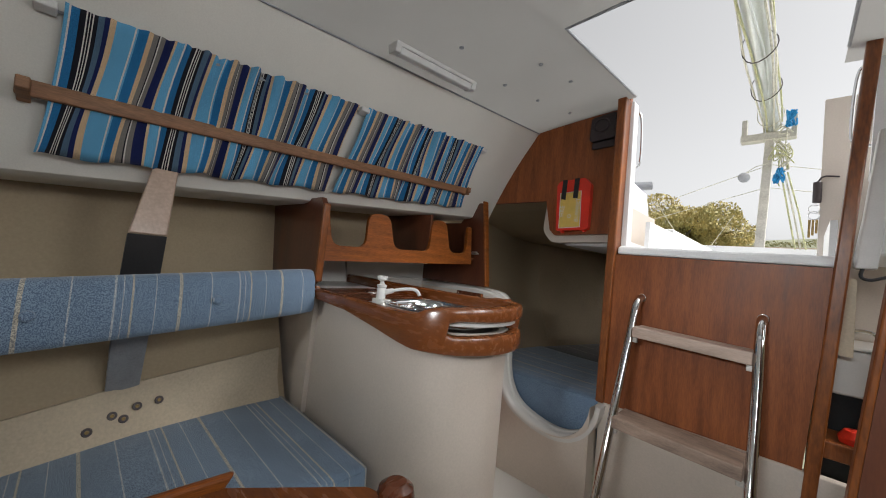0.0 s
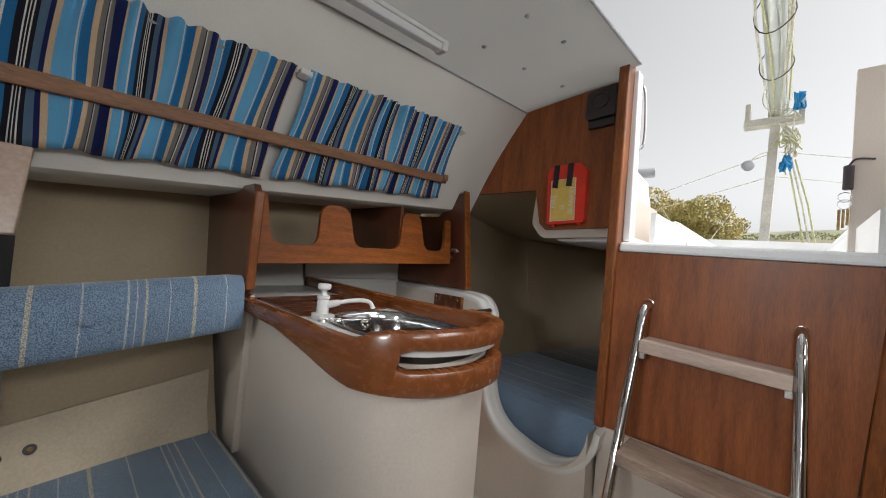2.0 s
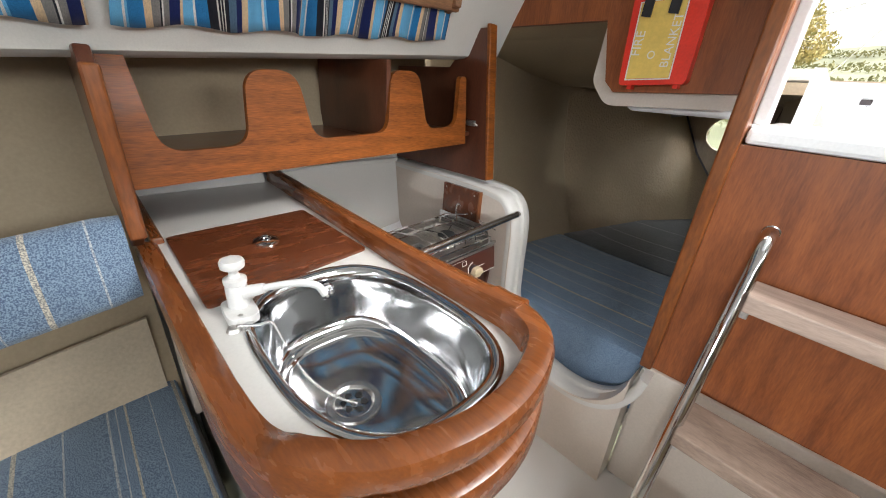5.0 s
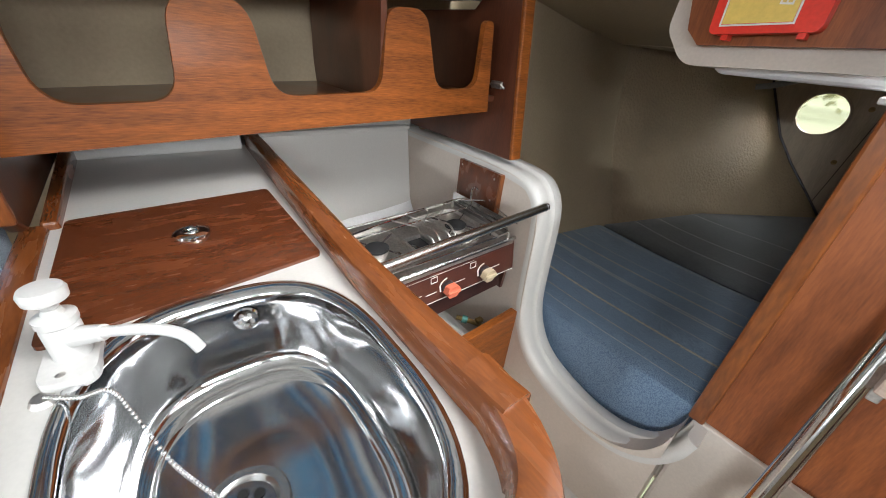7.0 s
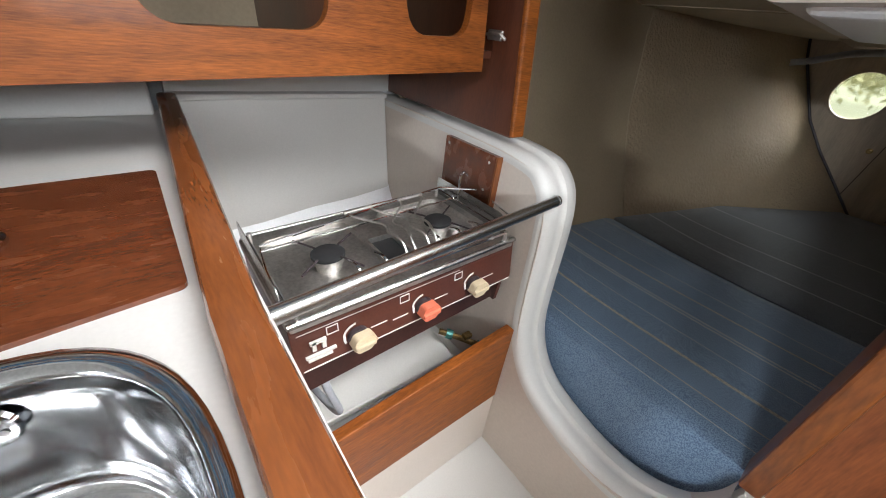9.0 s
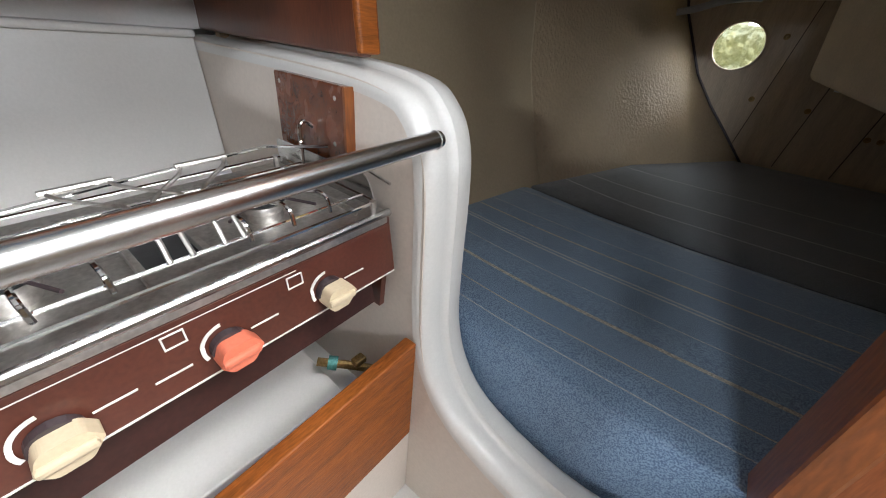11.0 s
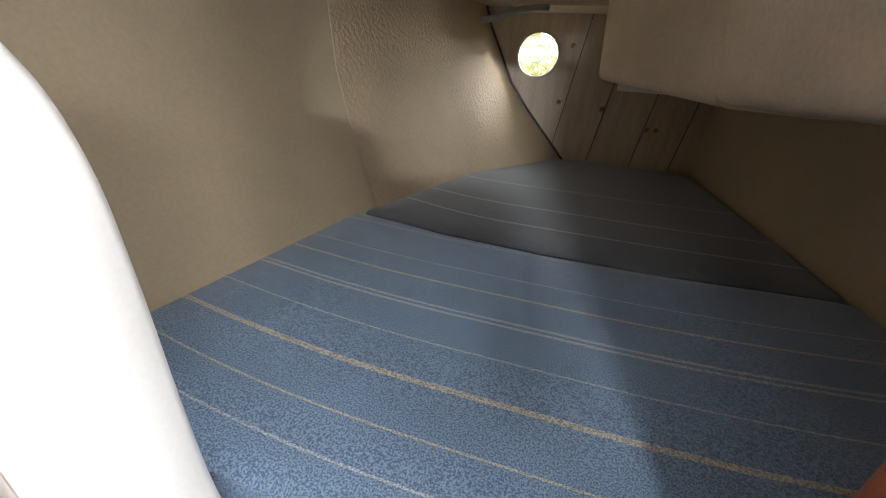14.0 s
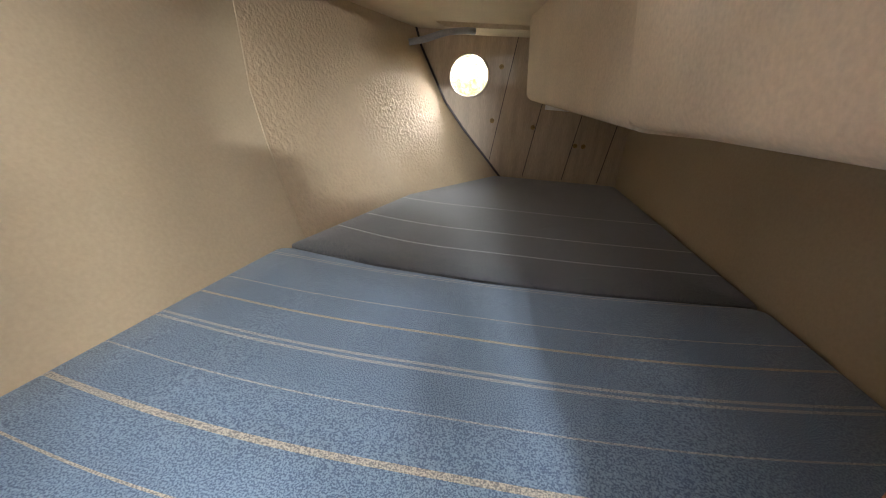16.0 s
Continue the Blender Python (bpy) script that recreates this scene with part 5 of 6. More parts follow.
part("cover", hexa([(-0.930, 0.725, lz(0.725) - 0.014), (-0.890, 0.725, lz(0.725) - 0.014), (-0.890, 1.10, lz(1.10) - 0.014), (-0.930, 1.10, lz(1.10) - 0.014)], [(-0.924, 0.728, lz(0.725) - 0.036), (-0.896, 0.728, lz(0.725) - 0.036), (-0.896, 1.097, lz(1.10) - 0.036), (-0.924, 1.097, lz(1.10) - 0.036)]), DIFFUSER, lamp, "clear ribbed cover", bevel=0.004)
part("tube", cyl((-0.91, 0.74, lz(0.74) - 0.022), (-0.91, 1.085, lz(1.085) - 0.022), 0.006, n=12), PLASTIC, lamp, smooth=True)
for a, b in ((0.703, 0.728), (1.097, 1.122)):
    part("end_cap", hexa([(-0.936, a, lz(a)), (-0.884, a, lz(a)), (-0.884, b, lz(b)), (-0.936, b, lz(b))], [(-0.93, a, lz(a) - 0.037), (-0.89, a, lz(a) - 0.037), (-0.89, b, lz(b) - 0.037), (-0.93, b, lz(b) - 0.037)]), PLASTIC, lamp, bevel=0.004)
stud = solo("headlining_button", lathe([(0.0, -0.006), (0.006, -0.005), (0.0085, -0.002), (0.009, 0.002), (0.0, 0.002)], None, 14), GREYPL, "small grey plastic button in the headlining", "button", "buttons in the headlining", smooth=True)
for k, (x, y) in enumerate(((-0.775, 0.90), (-0.635, 1.20), (-0.825, 1.235), (-0.615, 1.41), (-0.805, 1.47), (-0.765, 1.72))):
    m = pose(x, y, roof_z(x, y) - 0.001, -3, -4, 0)
    if k:
        copy_thing(stud, m)
    else:
        stud.matrix_basis = m

# ---- bulkhead fittings ----
fb = thing("fire_blanket_case", "red fire blanket case with a yellow label and black pull tapes", "fire blanket", (-0.78, 1.85, 1.42))
FBX = lambda u, v, w: (-0.760 + u - 0.03 * v, 1.858 - w, 1.42 + v + 0.06 * u)
case = part("case", slab(fillet([(-0.088, -0.135, 0.014), (0.086, -0.135, 0.014), (0.092, 0.10, 0.02), (0.062, 0.135, 0.02), (-0.075, 0.135, 0.02), (-0.092, 0.115, 0.014)]), 0.0, 0.034, FBX), RED, fb, bevel=0.008, seg=3)
lab = part("label", slab([(-0.068, -0.118), (0.042, -0.118), (0.042, 0.066), (-0.068, 0.066)], 0.0345, 0.0362, FBX), YELLOW, fb, "yellow printed label")
part("label_border", slab([(-0.072, -0.122), (0.046, -0.122), (0.046, 0.070), (-0.072, 0.070)], 0.0345, 0.0358, FBX, [[(-0.069, -0.119), (0.043, -0.119), (0.043, 0.067), (-0.069, 0.067)]]), PRINT, fb)
for u in (-0.050, 0.016):
    part("pull_tape", hexa([FBX(u - 0.012, 0.035, 0.038), FBX(u + 0.012, 0.03, 0.038), FBX(u + 0.012, 0.03, 0.043), FBX(u - 0.012, 0.035, 0.043)], [FBX(u - 0.006, 0.137, 0.036), FBX(u + 0.018, 0.137, 0.036), FBX(u + 0.018, 0.137, 0.041), FBX(u - 0.006, 0.137, 0.041)]), BLACK, fb, "black webbing pull tape")
for u in (-0.06, 0.06):
    part("foot", box(-0.760 + u, -0.760 + u + 0.012, 1.83, 1.855, 1.275 + 0.06 * u, 1.29 + 0.06 * u), RED, fb)


def words(text, size, m, material, parent, name="lettering"):
    cu = bpy.data.curves.new(name, "FONT")
    cu.body, cu.size, cu.extrude, cu.align_x, cu.align_y = text, size, 0.0004, "CENTER", "CENTER"
    ob = new(name, cu)
    ob.parent = parent
    ob.matrix_basis = Matrix.Translation(-parent.location) @ m
    cu.materials.append(material)
    return ob


for text, u in (("FIRE", -0.055), ("BLANKET", 0.028)):
    words(text, 0.034 if text == "FIRE" else 0.030, Matrix.Translation(FBX(u, -0.03, 0.0368)) @ pose(0, 0, 0, 90, -88, 0), PRINT, fb)
part("emblem", lathe([(0.010, 0.0), (0.007, 0.0)], Matrix.Translation(FBX(-0.015, -0.06, 0.037)) @ pose(0, 0, 0, 90, 0, 0), 20), PRINT, fb)

fan = thing("vent_box", "dark grey ventilator box high on the bulkhead", "ventilator", (-0.64, 1.85, 1.8))
part("body", slab(fillet([(-0.700, 1.745, 0.02), (-0.575, 1.755, 0.01), (-0.575, 1.885, 0.01), (-0.695, 1.87, 0.02)]), 1.83, 1.858, XZ), DARKPL, fan, bevel=0.006)
part("ring", tube([(-0.640 + 0.036 * math.cos(a), 1.828, 1.825 + 0.032 * math.sin(a)) for a in [k * math.pi / 8 for k in range(16)]], 0.006, 8, closed=True), DARKPL, fan, smooth=True)
part("foot", slab([(-0.69, 1.71), (-0.58, 1.715), (-0.58, 1.75), (-0.69, 1.742)], 1.842, 1.858, XZ), DARKPL, fan, bevel=0.004)

# ---- ladder ----
lad = thing("companionway_ladder", "chromed tube ladder with worn teak treads, hung on the panel", "ladder", (-0.175, 1.5, 0.0))
LX = ((-0.378, -0.395), (0.022, 0.037))
def leg_y(z):
    return 1.640 + (z - 0.86) * 0.375
for (a, b), dz in zip(LX, (0.004, 0.026)):
    pts = [(a + (b - a) * (0.9 - z) / 0.9, leg_y(z) + 0.018, z) for z in (0.0, 0.2, 0.45, 0.7, 0.86)]
    pts += [(a, leg_y(0.92) + 0.017, 0.925 - dz), (a, 1.699, 0.958 - dz), (a, 1.722, 0.976 - dz), (a, 1.745, 0.983 - dz), (a, AFT + 0.002, 0.984 - dz)]
    leg = part("leg", tube(smooth_path(pts, 6), 0.016, 18), STEEL, lad, "bent chromed tube", smooth=True)
    part("flange", lathe([(0.0, 0.0), (0.018, 0.0), (0.018, 0.002), (0.017, 0.003), (0.0, 0.003)], pose(a, AFT, 0.984 - dz, 90, 0, 0), 18), STEEL, leg, smooth=True)
    part("rubber_foot", cyl((b, leg_y(0) + 0.018, 0.0), (b, leg_y(0.03) + 0.018, 0.03), 0.0195, n=16), BLACK, leg, smooth=True)
# top tread is pale, the two below take the darker teak colour
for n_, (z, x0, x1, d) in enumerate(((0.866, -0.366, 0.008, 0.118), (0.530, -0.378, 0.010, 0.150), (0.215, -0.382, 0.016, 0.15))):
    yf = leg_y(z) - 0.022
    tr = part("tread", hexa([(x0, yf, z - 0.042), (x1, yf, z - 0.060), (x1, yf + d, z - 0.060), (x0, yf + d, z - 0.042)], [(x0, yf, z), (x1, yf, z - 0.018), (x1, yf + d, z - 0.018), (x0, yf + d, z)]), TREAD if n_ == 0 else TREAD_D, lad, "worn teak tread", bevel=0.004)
    for x, dz in ((x0 + 0.004, 0.0), (x1 - 0.004, 0.0175)):
        part("bracket", box(x - 0.012, x + 0.012, yf + 0.018, yf + 0.036, z - 0.065 - dz, z - 0.043 - dz), DULLST, tr, bevel=0.002)

# ---- quarter berth ----
near_line = [(hull_x(y, BERTH) + 0.004, y) for y in (1.80, 2.0, 2.3, 2.62)]
tagged(cushion("quarter_berth_cushion", "", [(-1.40, 1.80), *near_line[1:], (-1.0, 2.565), (-0.7, 2.545), (-0.4, 2.553), (0.022, 2.595), (-0.012, 1.80)], 0.26, BERTH, 0.006, CLOTH_B), "blue woven quarter berth cushion with pale stripes", group="berth cushions")
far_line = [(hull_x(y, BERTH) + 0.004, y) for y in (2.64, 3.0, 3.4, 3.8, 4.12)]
tagged(cushion("quarter_berth_cushion", "", [*far_line, (0.092, 4.14), (0.025, 2.612), (-0.4, 2.572), (-0.7, 2.564), (-1.0, 2.584)], 0.26, BERTH - 0.004, 0.006, CLOTH_G), "darker, greyer blue striped cushion at the berth's foot", group="berth cushions")

solo("trim_stern_seam", tube([(hull_x(4.15, z) + 0.006, 4.148, z) for z in (0.46, 0.6, 0.75, 0.9, 1.05, 1.2, 1.30)], 0.007, 8), DARKPL, "dark seam where hull and stern meet", "trim", kind="structure", smooth=True)
# stern: boards, port, fastenings
for k, x in enumerate((-0.74, -0.50, -0.245, -0.02)):
    solo("trim_stern_joint", hexa([(x - 0.002, 4.155, 0.48), (x + 0.002, 4.155, 0.48), (x + 0.002, 4.162, 0.48), (x - 0.002, 4.162, 0.48)], [(x - 0.002 + 0.10, 4.155, 1.30), (x + 0.002 + 0.10, 4.155, 1.30), (x + 0.002 + 0.10, 4.162, 1.30), (x - 0.002 + 0.10, 4.162, 1.30)]), DARKPL, "dark joint between the stern boards", "trim", kind="structure")
port = thing("round_port", "round glazed port in the stern, daylight behind", "porthole", (PX, 4.16, PZ))
part("frame", lathe([(PR + 0.008, 0.0), (PR + 0.006, 0.006), (PR - 0.004, 0.006), (PR - 0.006, 0.0), (PR - 0.006, -0.03)], pose(PX, 4.16, PZ, 90, 0, 0), 40), PLANK, port, smooth=True)
pane = part("pane", cyl((PX, 4.172, PZ), (PX, 4.178, PZ), PR - 0.002, n=40), GLASS, port, "clear misted pane")
pane.visible_shadow = False
bolt = solo("stern_bolt", lathe([(0.0, 0.008), (0.006, 0.007), (0.008, 0.003), (0.014, 0.002), (0.0145, 0.0), (0, 0)], None, 14), BRASS, "small brass bolt and washer in the stern", "bolt", "bolts in the stern", smooth=True)
for k, (x, z) in enumerate(((-0.74, 0.81), (-0.48, 0.79), (-0.20, 0.70), (-0.15, 0.70), (-0.72, 1.12), (-0.55, 1.33))):
    m = pose(x, 4.159, z, 90, 0, 0)
    if k:
        copy_thing(bolt, m)
    else:
        bolt.matrix_basis = m
solo("stern_hose", tube(smooth_path([(-1.20, 3.75, 1.17), (-1.12, 3.76, 1.19), (-1.02, 3.80, 1.23), (-0.93, 3.85, 1.25), (-0.88, 3.88, 1.255)], 6), 0.016, 12), GREYPL, "grey ribbed hose across the stern corner", "hose", smooth=True)
solo("wall_stern_box", slab(fillet([(-1.10, 1.30, 0), (-1.05, 1.275, 0.02), (-0.55, 1.28, 0.02), (-0.50, 1.30, 0)]), 3.92, 4.15, XZ), FOAM, "tan boxed beam under the stern deck", "wall", kind="structure", smooth=True)

for x in (-0.875, -0.835):
    solo("beam_hook", tube(smooth_path([(x, 3.915, 1.335), (x, 3.905, 1.318), (x + 0.008, 3.90, 1.308), (x + 0.016, 3.905, 1.316)], 4), 0.004, 8), DARKPL, "small dark hook under the stern beam", "hook", group="hooks under the stern beam", smooth=True)

# ---- heads compartment beyond the starboard post ----
solo("wall_heads_jamb", hexa([(0.165, 1.27, 0.0), (0.9, 1.27, 0.0), (0.9, 1.30, 0.0), (0.165, 1.30, 0.0)], [(0.345, 1.27, 2.0), (0.9, 1.27, 2.0), (0.9, 1.30, 2.0), (0.345, 1.30, 2.0)]), DARKWOOD, "dark mahogany partition of the heads", "wall", kind="structure")
solo("trim_heads_jamb", hexa([(0.150, 1.262, 0.0), (0.164, 1.262, 0.0), (0.164, 1.308, 0.0), (0.150, 1.308, 0.0)], [(0.330, 1.262, 2.0), (0.344, 1.262, 2.0), (0.344, 1.308, 2.0), (0.330, 1.308, 2.0)]), WOOD, "varnished mahogany edge of the heads partition", "trim", kind="structure", bevel=0.004)
solo("wall_heads_back", box(0.16, 1.3, 2.45, 2.48, 0.0, 2.0), BEIGE, "beige moulded wall of the heads", "wall", kind="structure")
basin = thing("heads_basin", "white moulded wash basin unit with a plastic tap", "basin", (0.5, 2.2, 0.5))
part("cabinet", box(0.17, 0.95, 2.06, 2.445, 0.70, 0.87), WHITE, basin, bevel=0.01)
part("rim", box(0.165, 0.95, 2.05, 2.445, 0.872, 0.885), WHITE, basin, bevel=0.005)
part("tap", lathe([(0.02, 0), (0.02, 0.05), (0.01, 0.055), (0.01, 0.07), (0.024, 0.075), (0.024, 0.085), (0, 0.086)], pose(0.225, 2.12, 0.885), 20), PLASTIC, basin, smooth=True)
part("spout", tube(smooth_path([(0.235, 2.11, 0.935), (0.29, 2.09, 0.945), (0.32, 2.08, 0.935), (0.33, 2.075, 0.92)], 5), 0.007, 10), STEEL, basin, smooth=True)
# solid block; the open locker's inner shade is its black colour
solo("heads_locker_shade", box(0.17, 0.95, 2.1, 2.44, 0.0, 0.695), DARKIN, "solid black block painting the shade in the open locker under the wash basin", "locker")
solo("heads_step", box(0.15, 0.9, 1.9, 2.095, 0.50, 0.56), WOOD, "varnished mahogany step in the heads", "step", bevel=0.006)
solo("teal_bag", lathe([(0.0, 0.13), (0.04, 0.125), (0.075, 0.10), (0.09, 0.05), (0.085, 0.01), (0.07, 0.0), (0, 0)], pose(0.36, 2.01, 0.56) @ Matrix.Diagonal((1.0, 0.75, 1.0, 1.0)), 18), TEALBAG, "dark teal soft bag on the heads step", "bag", smooth=True)
solo("red_bag", lathe([(0.0, 0.05), (0.03, 0.045), (0.045, 0.02), (0.04, 0.0), (0, 0)], pose(0.27, 1.96, 0.56), 14), RED, "small red cloth bag on the heads step", "bag", smooth=True)
box_w = thing("cable_box", "white plastic cable box beside the companionway post", "cable box", (0.27, 1.8, 1.2))
part("cover", hexa([(0.235, 1.80, 1.16), (0.285, 1.80, 1.16), (0.285, 1.86, 1.16), (0.235, 1.86, 1.16)], [(0.275, 1.80, 1.62), (0.325, 1.80, 1.62), (0.325, 1.86, 1.62), (0.275, 1.86, 1.62)]), PLASTIC, box_w, bevel=0.005)
part("cable", tube(smooth_path([(0.255, 1.81, 1.17), (0.25, 1.80, 1.135), (0.27, 1.80, 1.125), (0.31, 1.82, 1.14)], 5), 0.005, 8), BLACK, box_w, smooth=True)

# ---- cockpit and what lies beyond ----
for s in (-1, 1):
    c = lambda x: CL + s * x
    co = thing("cockpit_coaming", "white moulded cockpit coaming beside the companionway", "coaming", (c(0.55), 2.1, 1.2), "cockpit coamings")
    xs_ = sorted((c(0.405), c(0.72)))
    lean = (0.0, 0.045) if s > 0 else (-0.045, 0.0)
    part("side", hexa([(xs_[0], 1.935, 1.212), (xs_[1], 1.935, 1.212), (xs_[1], 2.50, 1.212), (xs_[0], 2.50, 1.212)], [(xs_[0] + lean[1], 1.935, 1.64), (xs_[1] + lean[0], 1.935, 1.64), (xs_[1] + lean[0], 2.46, 1.60), (xs_[0] + lean[1], 2.46, 1.60)]), DECK, co, bevel=0.025, seg=4)
    h = thing("steel_grab_bar", "stainless steel grab handle on the coachroof end", "handle", (c(0.43), 1.93, 1.6), "grab handles")
    part("bow", tube(smooth_path([(c(0.430), 1.928, 1.925), (c(0.385), 1.955, 1.915), (c(0.364), 1.968, 1.87), (c(0.356), 1.97, 1.68), (c(0.370), 1.958, 1.625), (c(0.425), 1.934, 1.60)], 6), 0.006, 10), STEEL, h, smooth=True)
    solo("wall_coachroof_end", hexa([(min(c(0.40), c(1.5)), 1.90, 1.476), (max(c(0.40), c(1.5)), 1.90, 1.476), (max(c(0.40), c(1.5)), 1.93, 1.476), (min(c(0.40), c(1.5)), 1.93, 1.476)], [(min(c(0.41), c(1.0)), 1.90, 1.93), (max(c(0.41), c(1.0)), 1.90, 1.93), (max(c(0.41), c(1.0)), 1.93, 1.93), (min(c(0.41), c(1.0)), 1.93, 1.93)]), DECK, "white outer end of the coachroof", "wall", kind="structure")
tagged(solo("cockpit_aft_coaming", slab(fillet([(-1.35, 1.38, 0), (-0.9, 1.44, 0.1), (0.6, 1.42, 0.1), (1.1, 1.38, 0), (1.1, 1.345, 0), (-1.35, 1.345, 0)], 8), 4.0, 4.5, XZ), DECK, "white moulded after coaming of the cockpit", "coaming"), kind="structure")
solo("cockpit_bench", box(-0.86, -0.44, 2.51, 4.0, 1.345, 1.385), DECK, "white moulded cockpit seat", "seat", group="cockpit seats", bevel=0.015)
solo("cockpit_bench", box(0.18, 1.1, 2.46, 4.0, 1.345, 1.385), DECK, "white moulded cockpit seat", "seat", group="cockpit seats", bevel=0.015)
solo("wall_cockpit_back", box(-0.44, 0.25, 4.0, 4.03, 0.9, 1.36), DECK, "white moulded after end of the cockpit well", "wall", kind="structure")
for x0_ in (-0.438, 0.18):
    solo("wall_cockpit_side", box(x0_, x0_ + 0.02, 1.95, 4.0, 1.14, 1.344), DECK, "white moulded side of the cockpit well", "wall", kind="structure")
solo("trim_bridge_deck_corner", box(-0.56, -0.498, 1.90, 2.31, 1.19, 1.203), DECK, "white moulded corner of the bridge deck", "trim", kind="structure", bevel=0.003)
solo("floor_cockpit", box(-0.45, 0.25, 2.28, 4.05, 1.128, 1.14), DECK, "white moulded cockpit sole", "floor", kind="structure")
tc = thing("tiller_clip", "small dark clip on the after coaming", "clip", (-0.28, 3.99, 1.32))
part("plate", box(-0.305, -0.255, 3.985, 4.0, 1.315, 1.345), DARKPL, tc, bevel=0.003)
part("loop", tube([(-0.27, 3.985, 1.315), (-0.268, 3.98, 1.285), (-0.285, 3.98, 1.28), (-0.288, 3.985, 1.315)], 0.003, 6), STEEL, tc, smooth=True)
wh = thing("winch_handle_end", "dark rubber and grey metal cylinder on the coaming", "winch handle", (-0.66, 2.45, 1.63))
part("grip", cyl((-0.700, 2.40, 1.635), (-0.655, 2.42, 1.64), 0.034, n=20), BLACK, wh, "black ribbed end", smooth=True, bevel=0.006)
part("barrel", cyl((-0.655, 2.42, 1.64), (-0.56, 2.46, 1.645), 0.026, n=20), GREYPL, wh, "grey metal barrel", smooth=True, bevel=0.006)

mast = thing("lowered_mast", "lowered grey alloy mast with ropes lashed along it", "mast", (-0.12, 3.0, 2.5))
part("spar", tube([(-0.12, -4.0, 2.56), (-0.12, 4.15, 2.50)], 0, section=[(0.05 * math.cos(a), 0.065 * math.sin(a)) for a in [k * math.pi / 8 for k in range(16)]]), ALLOY, mast, smooth=True)
rnd = random.Random(5)
for k in range(9):
    a = -2.6 + k * 0.55
    pts = [(-0.12 + (0.062 + 0.02 * rnd.random()) * math.cos(a + 0.3 * math.sin(y * 2 + k)), y, 2.525 + (0.08 + 0.03 * rnd.random()) * math.sin(a + 0.3 * math.sin(y * 2 + k))) for y in (-1.0, 0.6, 1.6, 2.2, 2.8, 3.4, 3.9, 4.2)]
    part("halyard", tube(smooth_path(pts, 4), 0.006, 6), (ROPE, ROPE_Y, ALLOY, ROPE)[k % 4], mast, smooth=True)
for y in (2.75, 3.35, 3.9):
    part("lashing", tube([(-0.12 + 0.085 * math.cos(a), y + 0.02 * math.sin(2 * a), 2.52 + 0.10 * math.sin(a)) for a in [k * math.pi / 8 for k in range(16)]], 0.0035, 6, closed=True), DARKPL if y < 3.5 else ROPE, mast, smooth=True)
cr = thing("mast_crutch", "white painted mast crutch with a pale wooden cradle", "crutch", (-0.14, 4.1, 1.4))
part("post", hexa([(-0.185, 4.06, 1.40), (-0.12, 4.06, 1.40), (-0.12, 4.12, 1.40), (-0.185, 4.12, 1.40)], [(-0.155, 4.06, 2.40), (-0.095, 4.06, 2.40), (-0.095, 4.12, 2.40), (-0.155, 4.12, 2.40)]), PALEWOOD, cr, bevel=0.006)
part("crosspiece", box(-0.32, 0.04, 4.04, 4.14, 2.36, 2.42), PALEWOOD, cr, bevel=0.006)
for x in (-0.315, 0.005):
    part("horn", box(x, x + 0.035, 4.05, 4.13, 2.42, 2.56), PALEWOOD, cr, bevel=0.005)
tg = thing("rope_tangle", "tangle of pale and yellow ropes hanging at the crutch", "rope", (-0.05, 4.05, 2.2))
for k in range(16):
    x, z = -0.03 + rnd.uniform(-0.05, 0.05), rnd.uniform(2.02, 2.42)
    pts = [(x + rnd.uniform(-0.06, 0.06), 4.02 + rnd.uniform(-0.03, 0.02), z + rnd.uniform(-0.10, 0.10)) for _ in range(5)]
    part("loop", tube(smooth_path(pts, 5), 0.005, 6), (ROPE, ROPE_Y)[k % 2], tg, smooth=True)
for k in range(3):
    part("fall", tube([(-0.04 + 0.02 * k, 4.0, 2.05), (0.02 + 0.03 * k, 3.95, 1.7), (0.07 + 0.03 * k, 3.98, 1.42)], 0.006, 6), (ROPE_Y, ROPE, ROPE_Y)[k], tg, smooth=True)
bl = thing("blue_cord", "bright blue cord knotted round the ropes", "cord", (0.0, 4.0, 2.4))
for cx, cz in ((0.005, 2.50), (-0.05, 2.03)):
    for k in range(7):
        pts = [(cx + rnd.uniform(-0.035, 0.035), 4.0 + rnd.uniform(-0.03, 0.02), cz + rnd.uniform(-0.07, 0.07)) for _ in range(5)]
        part("strand", tube(smooth_path(pts, 4), 0.007, 6), ROPE_B, bl, smooth=True)
blk = thing("pulley_block", "grey pulley block hanging from a line", "pulley", (-0.27, 3.95, 2.02))
part("cheek", lathe([(0.0, 0.018), (0.03, 0.016), (0.042, 0.008), (0.042, -0.008), (0.03, -0.016), (0.0, -0.018)], pose(-0.27, 3.95, 2.02, 90, 0, 30), 20), GREYPL, blk, smooth=True)
part("line", tube([(-0.26, 3.95, 2.06), (-0.2, 4.0, 2.12), (-0.13, 4.05, 2.15)], 0.003, 6), ROPE, blk, smooth=True)
ky = thing("keys_on_hook", "bunch of keys on a float hanging at the coaming", "keys", (0.15, 2.44, 1.5))
part("hook", tube(smooth_path([(0.22, 2.44, 1.62), (0.17, 2.44, 1.625), (0.15, 2.44, 1.60)], 5), 0.004, 8), DARKPL, ky, smooth=True)
part("float", cyl((0.15, 2.44, 1.50), (0.15, 2.44, 1.60), 0.016, n=14), DARKPL, ky, smooth=True, bevel=0.004)
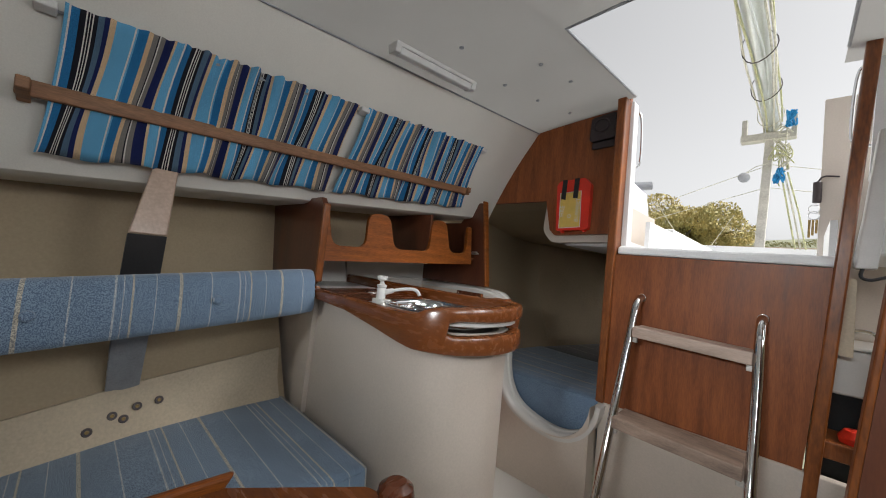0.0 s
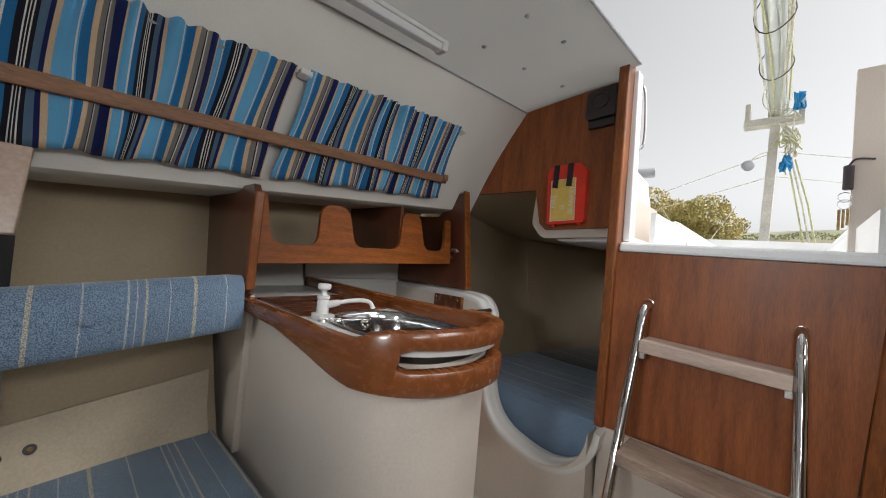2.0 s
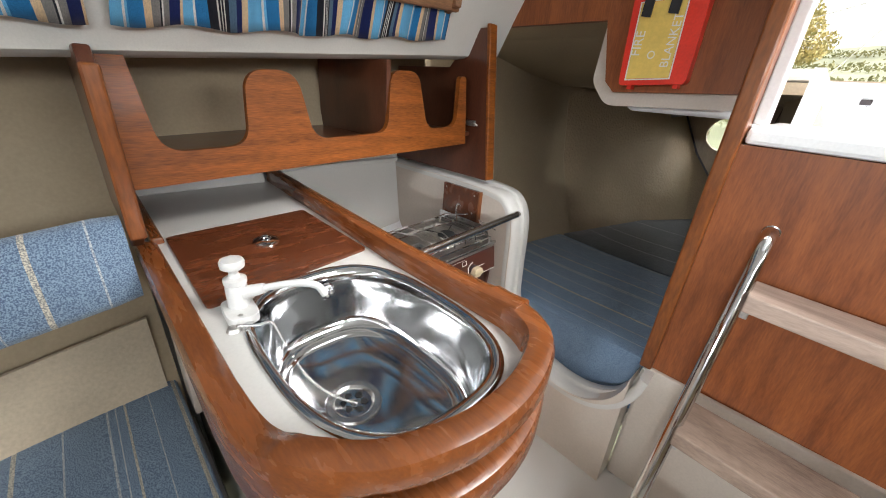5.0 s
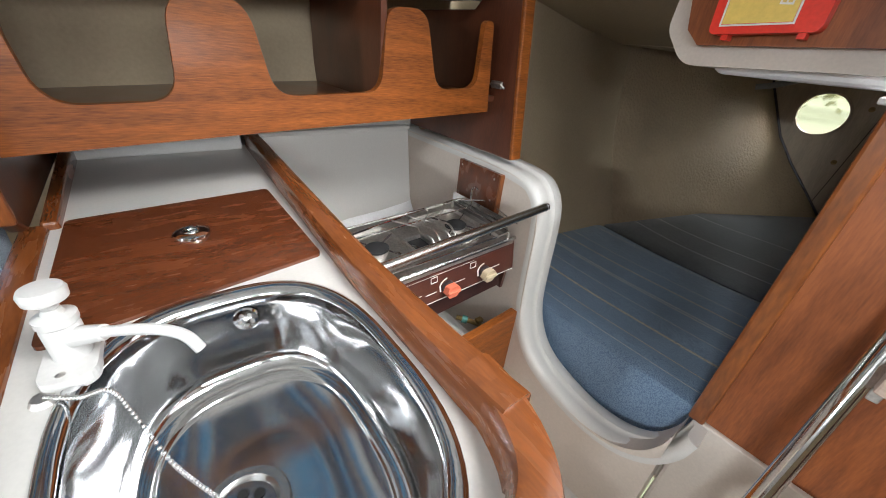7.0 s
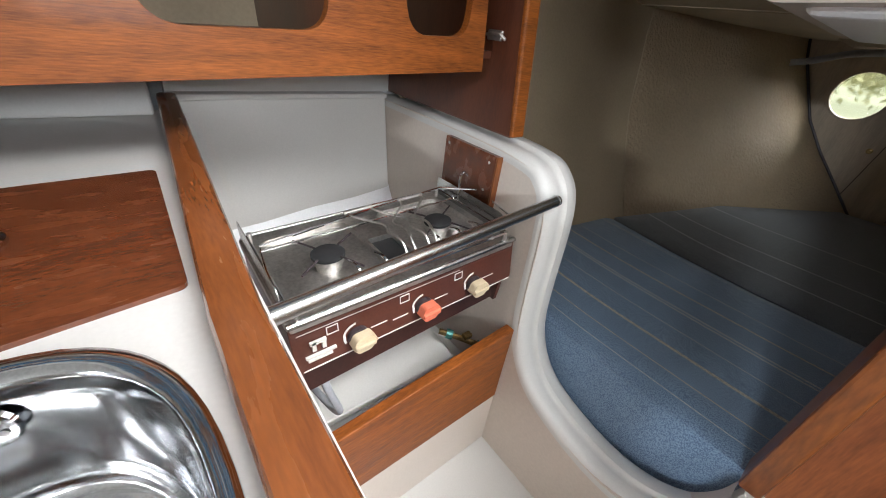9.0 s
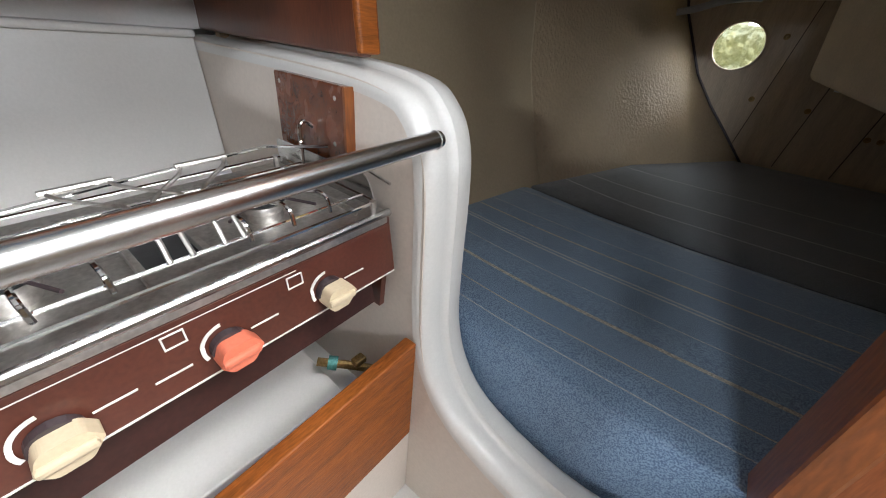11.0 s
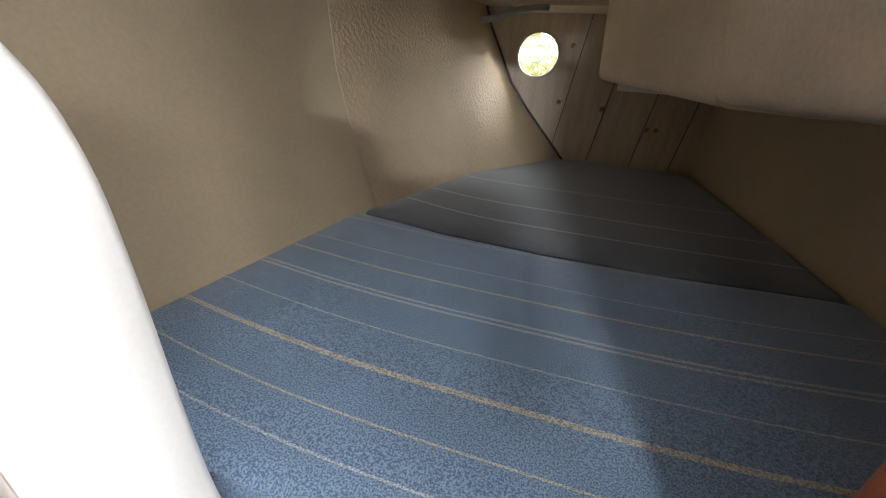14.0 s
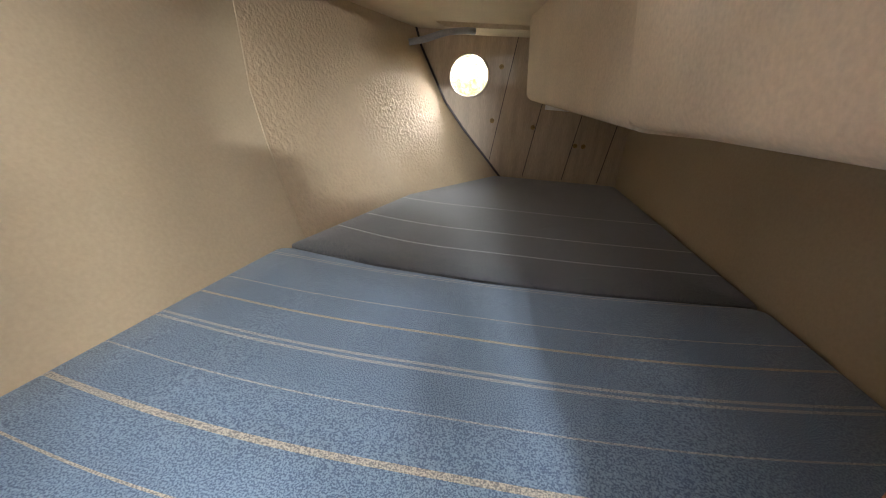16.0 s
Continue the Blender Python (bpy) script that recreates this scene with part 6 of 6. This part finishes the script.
for z in (1.47, 1.44):
    part("ring", tube([(0.143 + 0.02 * math.cos(a), 2.44, z + 0.02 * math.sin(a)) for a in [k * math.pi / 8 for k in range(16)]], 0.002, 6, closed=True), STEEL, ky, smooth=True)
for k in range(3):
    part("key", box(0.125 + 0.012 * k, 0.134 + 0.012 * k, 2.438, 2.441, 1.335 + 0.01 * k, 1.42), BRASS, ky)
for p, q in (((-1.3, 4.2, 1.75), (-0.12, 4.1, 2.15)), ((-0.10, 4.1, 2.15), (1.2, 4.2, 1.85)), ((-1.3, 4.2, 1.62), (-0.15, 4.1, 1.95)), ((-0.1, 4.1, 1.95), (1.2, 4.2, 1.7)), ((-1.0, 4.25, 1.9), (-0.7, 4.3, 1.38)), ((-0.55, 4.3, 1.4), (-0.35, 4.25, 1.75))):
    solo("guard_wire", cyl(p, q, 0.003, n=8), ROPE, "thin pale guard wire round the cockpit", "wire", group="guard wires", smooth=True)
# rounded lump of a dinghy or hatch beyond the stern
solo("stern_hatch", lathe([(0.0, 0.05), (0.12, 0.045), (0.18, 0.02), (0.19, 0.0), (0, 0)], pose(-0.72, 4.3, 1.42), 24), DECK, "white domed hatch on the after deck", "hatch", smooth=True)

# ground to the horizon, with a low hill
bm = bmesh.new()
n_ = 60
g = [[bm.verts.new((-700 + 1400 * i / n_, -500 + 1400 * j / n_, -1.4 + 46 * math.exp(-(((-700 + 1400 * i / n_) - 120) / 420) ** 2) * max(0, min(1, ((-500 + 1400 * j / n_) - 90) / 260)) ** 1.3 + 2.5 * noise.noise((i * 0.23, j * 0.23, 0)) * max(0, min(1, (-500 + 1400 * j / n_ - 40) / 120)))) for i in range(n_ + 1)] for j in range(n_ + 1)]
for r, s in zip(g, g[1:]):
    for i in range(n_):
        bm.faces.new((r[i], r[i + 1], s[i + 1], s[i]))
solo("ground", bm, GRASS, "green and brown fields rising to a hill, haze painted into the colour", "ground", kind="structure", smooth=True)


def leaf_cloud(centre, radii, count, size, rnd, squash=1.0):
    bm = bmesh.new()
    lumps = [(Vector((rnd.gauss(0, 0.42), rnd.gauss(0, 0.42), rnd.gauss(0.05, 0.38))), rnd.uniform(0.28, 0.5)) for _ in range(26)]
    verts, faces = [], []
    for _ in range(count):
        c, r = rnd.choice(lumps)
        d = Vector((rnd.gauss(0, 1), rnd.gauss(0, 1), rnd.gauss(0, 1))).normalized() * r * rnd.uniform(0.6, 1.0)
        p = c + d
        p = Vector((centre[0] + p.x * radii[0], centre[1] + p.y * radii[1], centre[2] + p.z * radii[2]))
        q = Euler((rnd.uniform(0, 6), rnd.uniform(0, 6), rnd.uniform(0, 6))).to_matrix()
        s = size * rnd.uniform(0.6, 1.3)
        b = len(verts)
        verts += [p + q @ Vector(v) for v in ((-s, 0, 0), (0, -0.5 * s, 0.1 * s), (s, 0, 0), (0, 0.5 * s, 0.1 * s))]
        faces.append((b, b + 1, b + 2, b + 3))
    me = bpy.data.meshes.new("crown")
    me.from_pydata([tuple(v) for v in verts], [], faces)
    return me


rnd = random.Random(11)
tree = thing("oak_tree", "broad autumn tree with orange-brown leaves behind the boat", "tree", (-5.2, 25.0, -1.4))
part("trunk", tube(smooth_path([(-5.2, 25, -1.4), (-5.15, 25, 0.4), (-5.25, 25, 2.0), (-5.2, 25, 3.6)], 4), 0.22, 10), BARK, tree, smooth=True)
for k in range(7):
    a = k * 0.9
    part("limb", tube(smooth_path([(-5.2, 25, 1.2 + 0.25 * k), (-5.2 + 0.9 * math.cos(a), 25 + 0.9 * math.sin(a), 2.4 + 0.25 * k), (-5.2 + 1.9 * math.cos(a), 25 + 1.7 * math.sin(a), 3.2 + 0.25 * k)], 4), 0.07, 6), BARK, tree, smooth=True)
crown = leaf_cloud((-5.15, 25, 4.15), (2.5, 2.3, 1.6), 18000, 0.095, rnd)
crown.materials.append(LEAF)
co = new("crown", crown)
co.parent, co.location = tree, -tree.location
co["label"] = "uneven crown of small autumn leaves"
me = bpy.data.meshes.new("hedge")
vs, fs = [], []
for _ in range(16000):
    x, y = rnd.uniform(-60, 60), rnd.uniform(45, 75)
    h = 4.6 + 2.2 * noise.noise((x * 0.12, y * 0.1, 3)) + 0.03 * (y - 45)
    p = Vector((x, y, -1.4 + h * rnd.random() ** 0.5 + 0.03 * (y - 45)))
    s = rnd.uniform(0.12, 0.4)
    q = Euler((rnd.uniform(0, 6), rnd.uniform(0, 6), 0)).to_matrix()
    b = len(vs)
    vs += [tuple(p + q @ Vector(v)) for v in ((-s, 0, 0), (0, -0.6 * s, 0), (s, 0, 0), (0, 0.6 * s, 0))]
    fs.append((b, b + 1, b + 2, b + 3))
for _ in range(15000):
    y = rnd.choice((115, 150, 190, 240, 300)) + rnd.gauss(0, 1.5)
    x = rnd.uniform(-120, 120)
    y += 18 * noise.noise((x * 0.02, y * 0.05, 7))
    base = -1.4 + 46 * math.exp(-((x - 120) / 420) ** 2) * max(0, min(1, (y - 90) / 260)) ** 1.3
    p = Vector((x, y, base + (2.5 + 3.5 * max(0, noise.noise((x * 0.06, y * 0.1, 1)))) * rnd.random()))
    s = rnd.uniform(0.3, 0.8)
    q = Euler((rnd.uniform(0, 6), rnd.uniform(0, 6), 0)).to_matrix()
    b = len(vs)
    vs += [tuple(p + q @ Vector(v)) for v in ((-s, 0, 0), (0, -0.6 * s, 0), (s, 0, 0), (0, 0.6 * s, 0))]
    fs.append((b, b + 1, b + 2, b + 3))
me.from_pydata(vs, [], fs)
me.materials.append(HEDGE)
tagged(new("far_hedge", me), "far hedge and scrub below the hill", "hedge", kind="stuff")
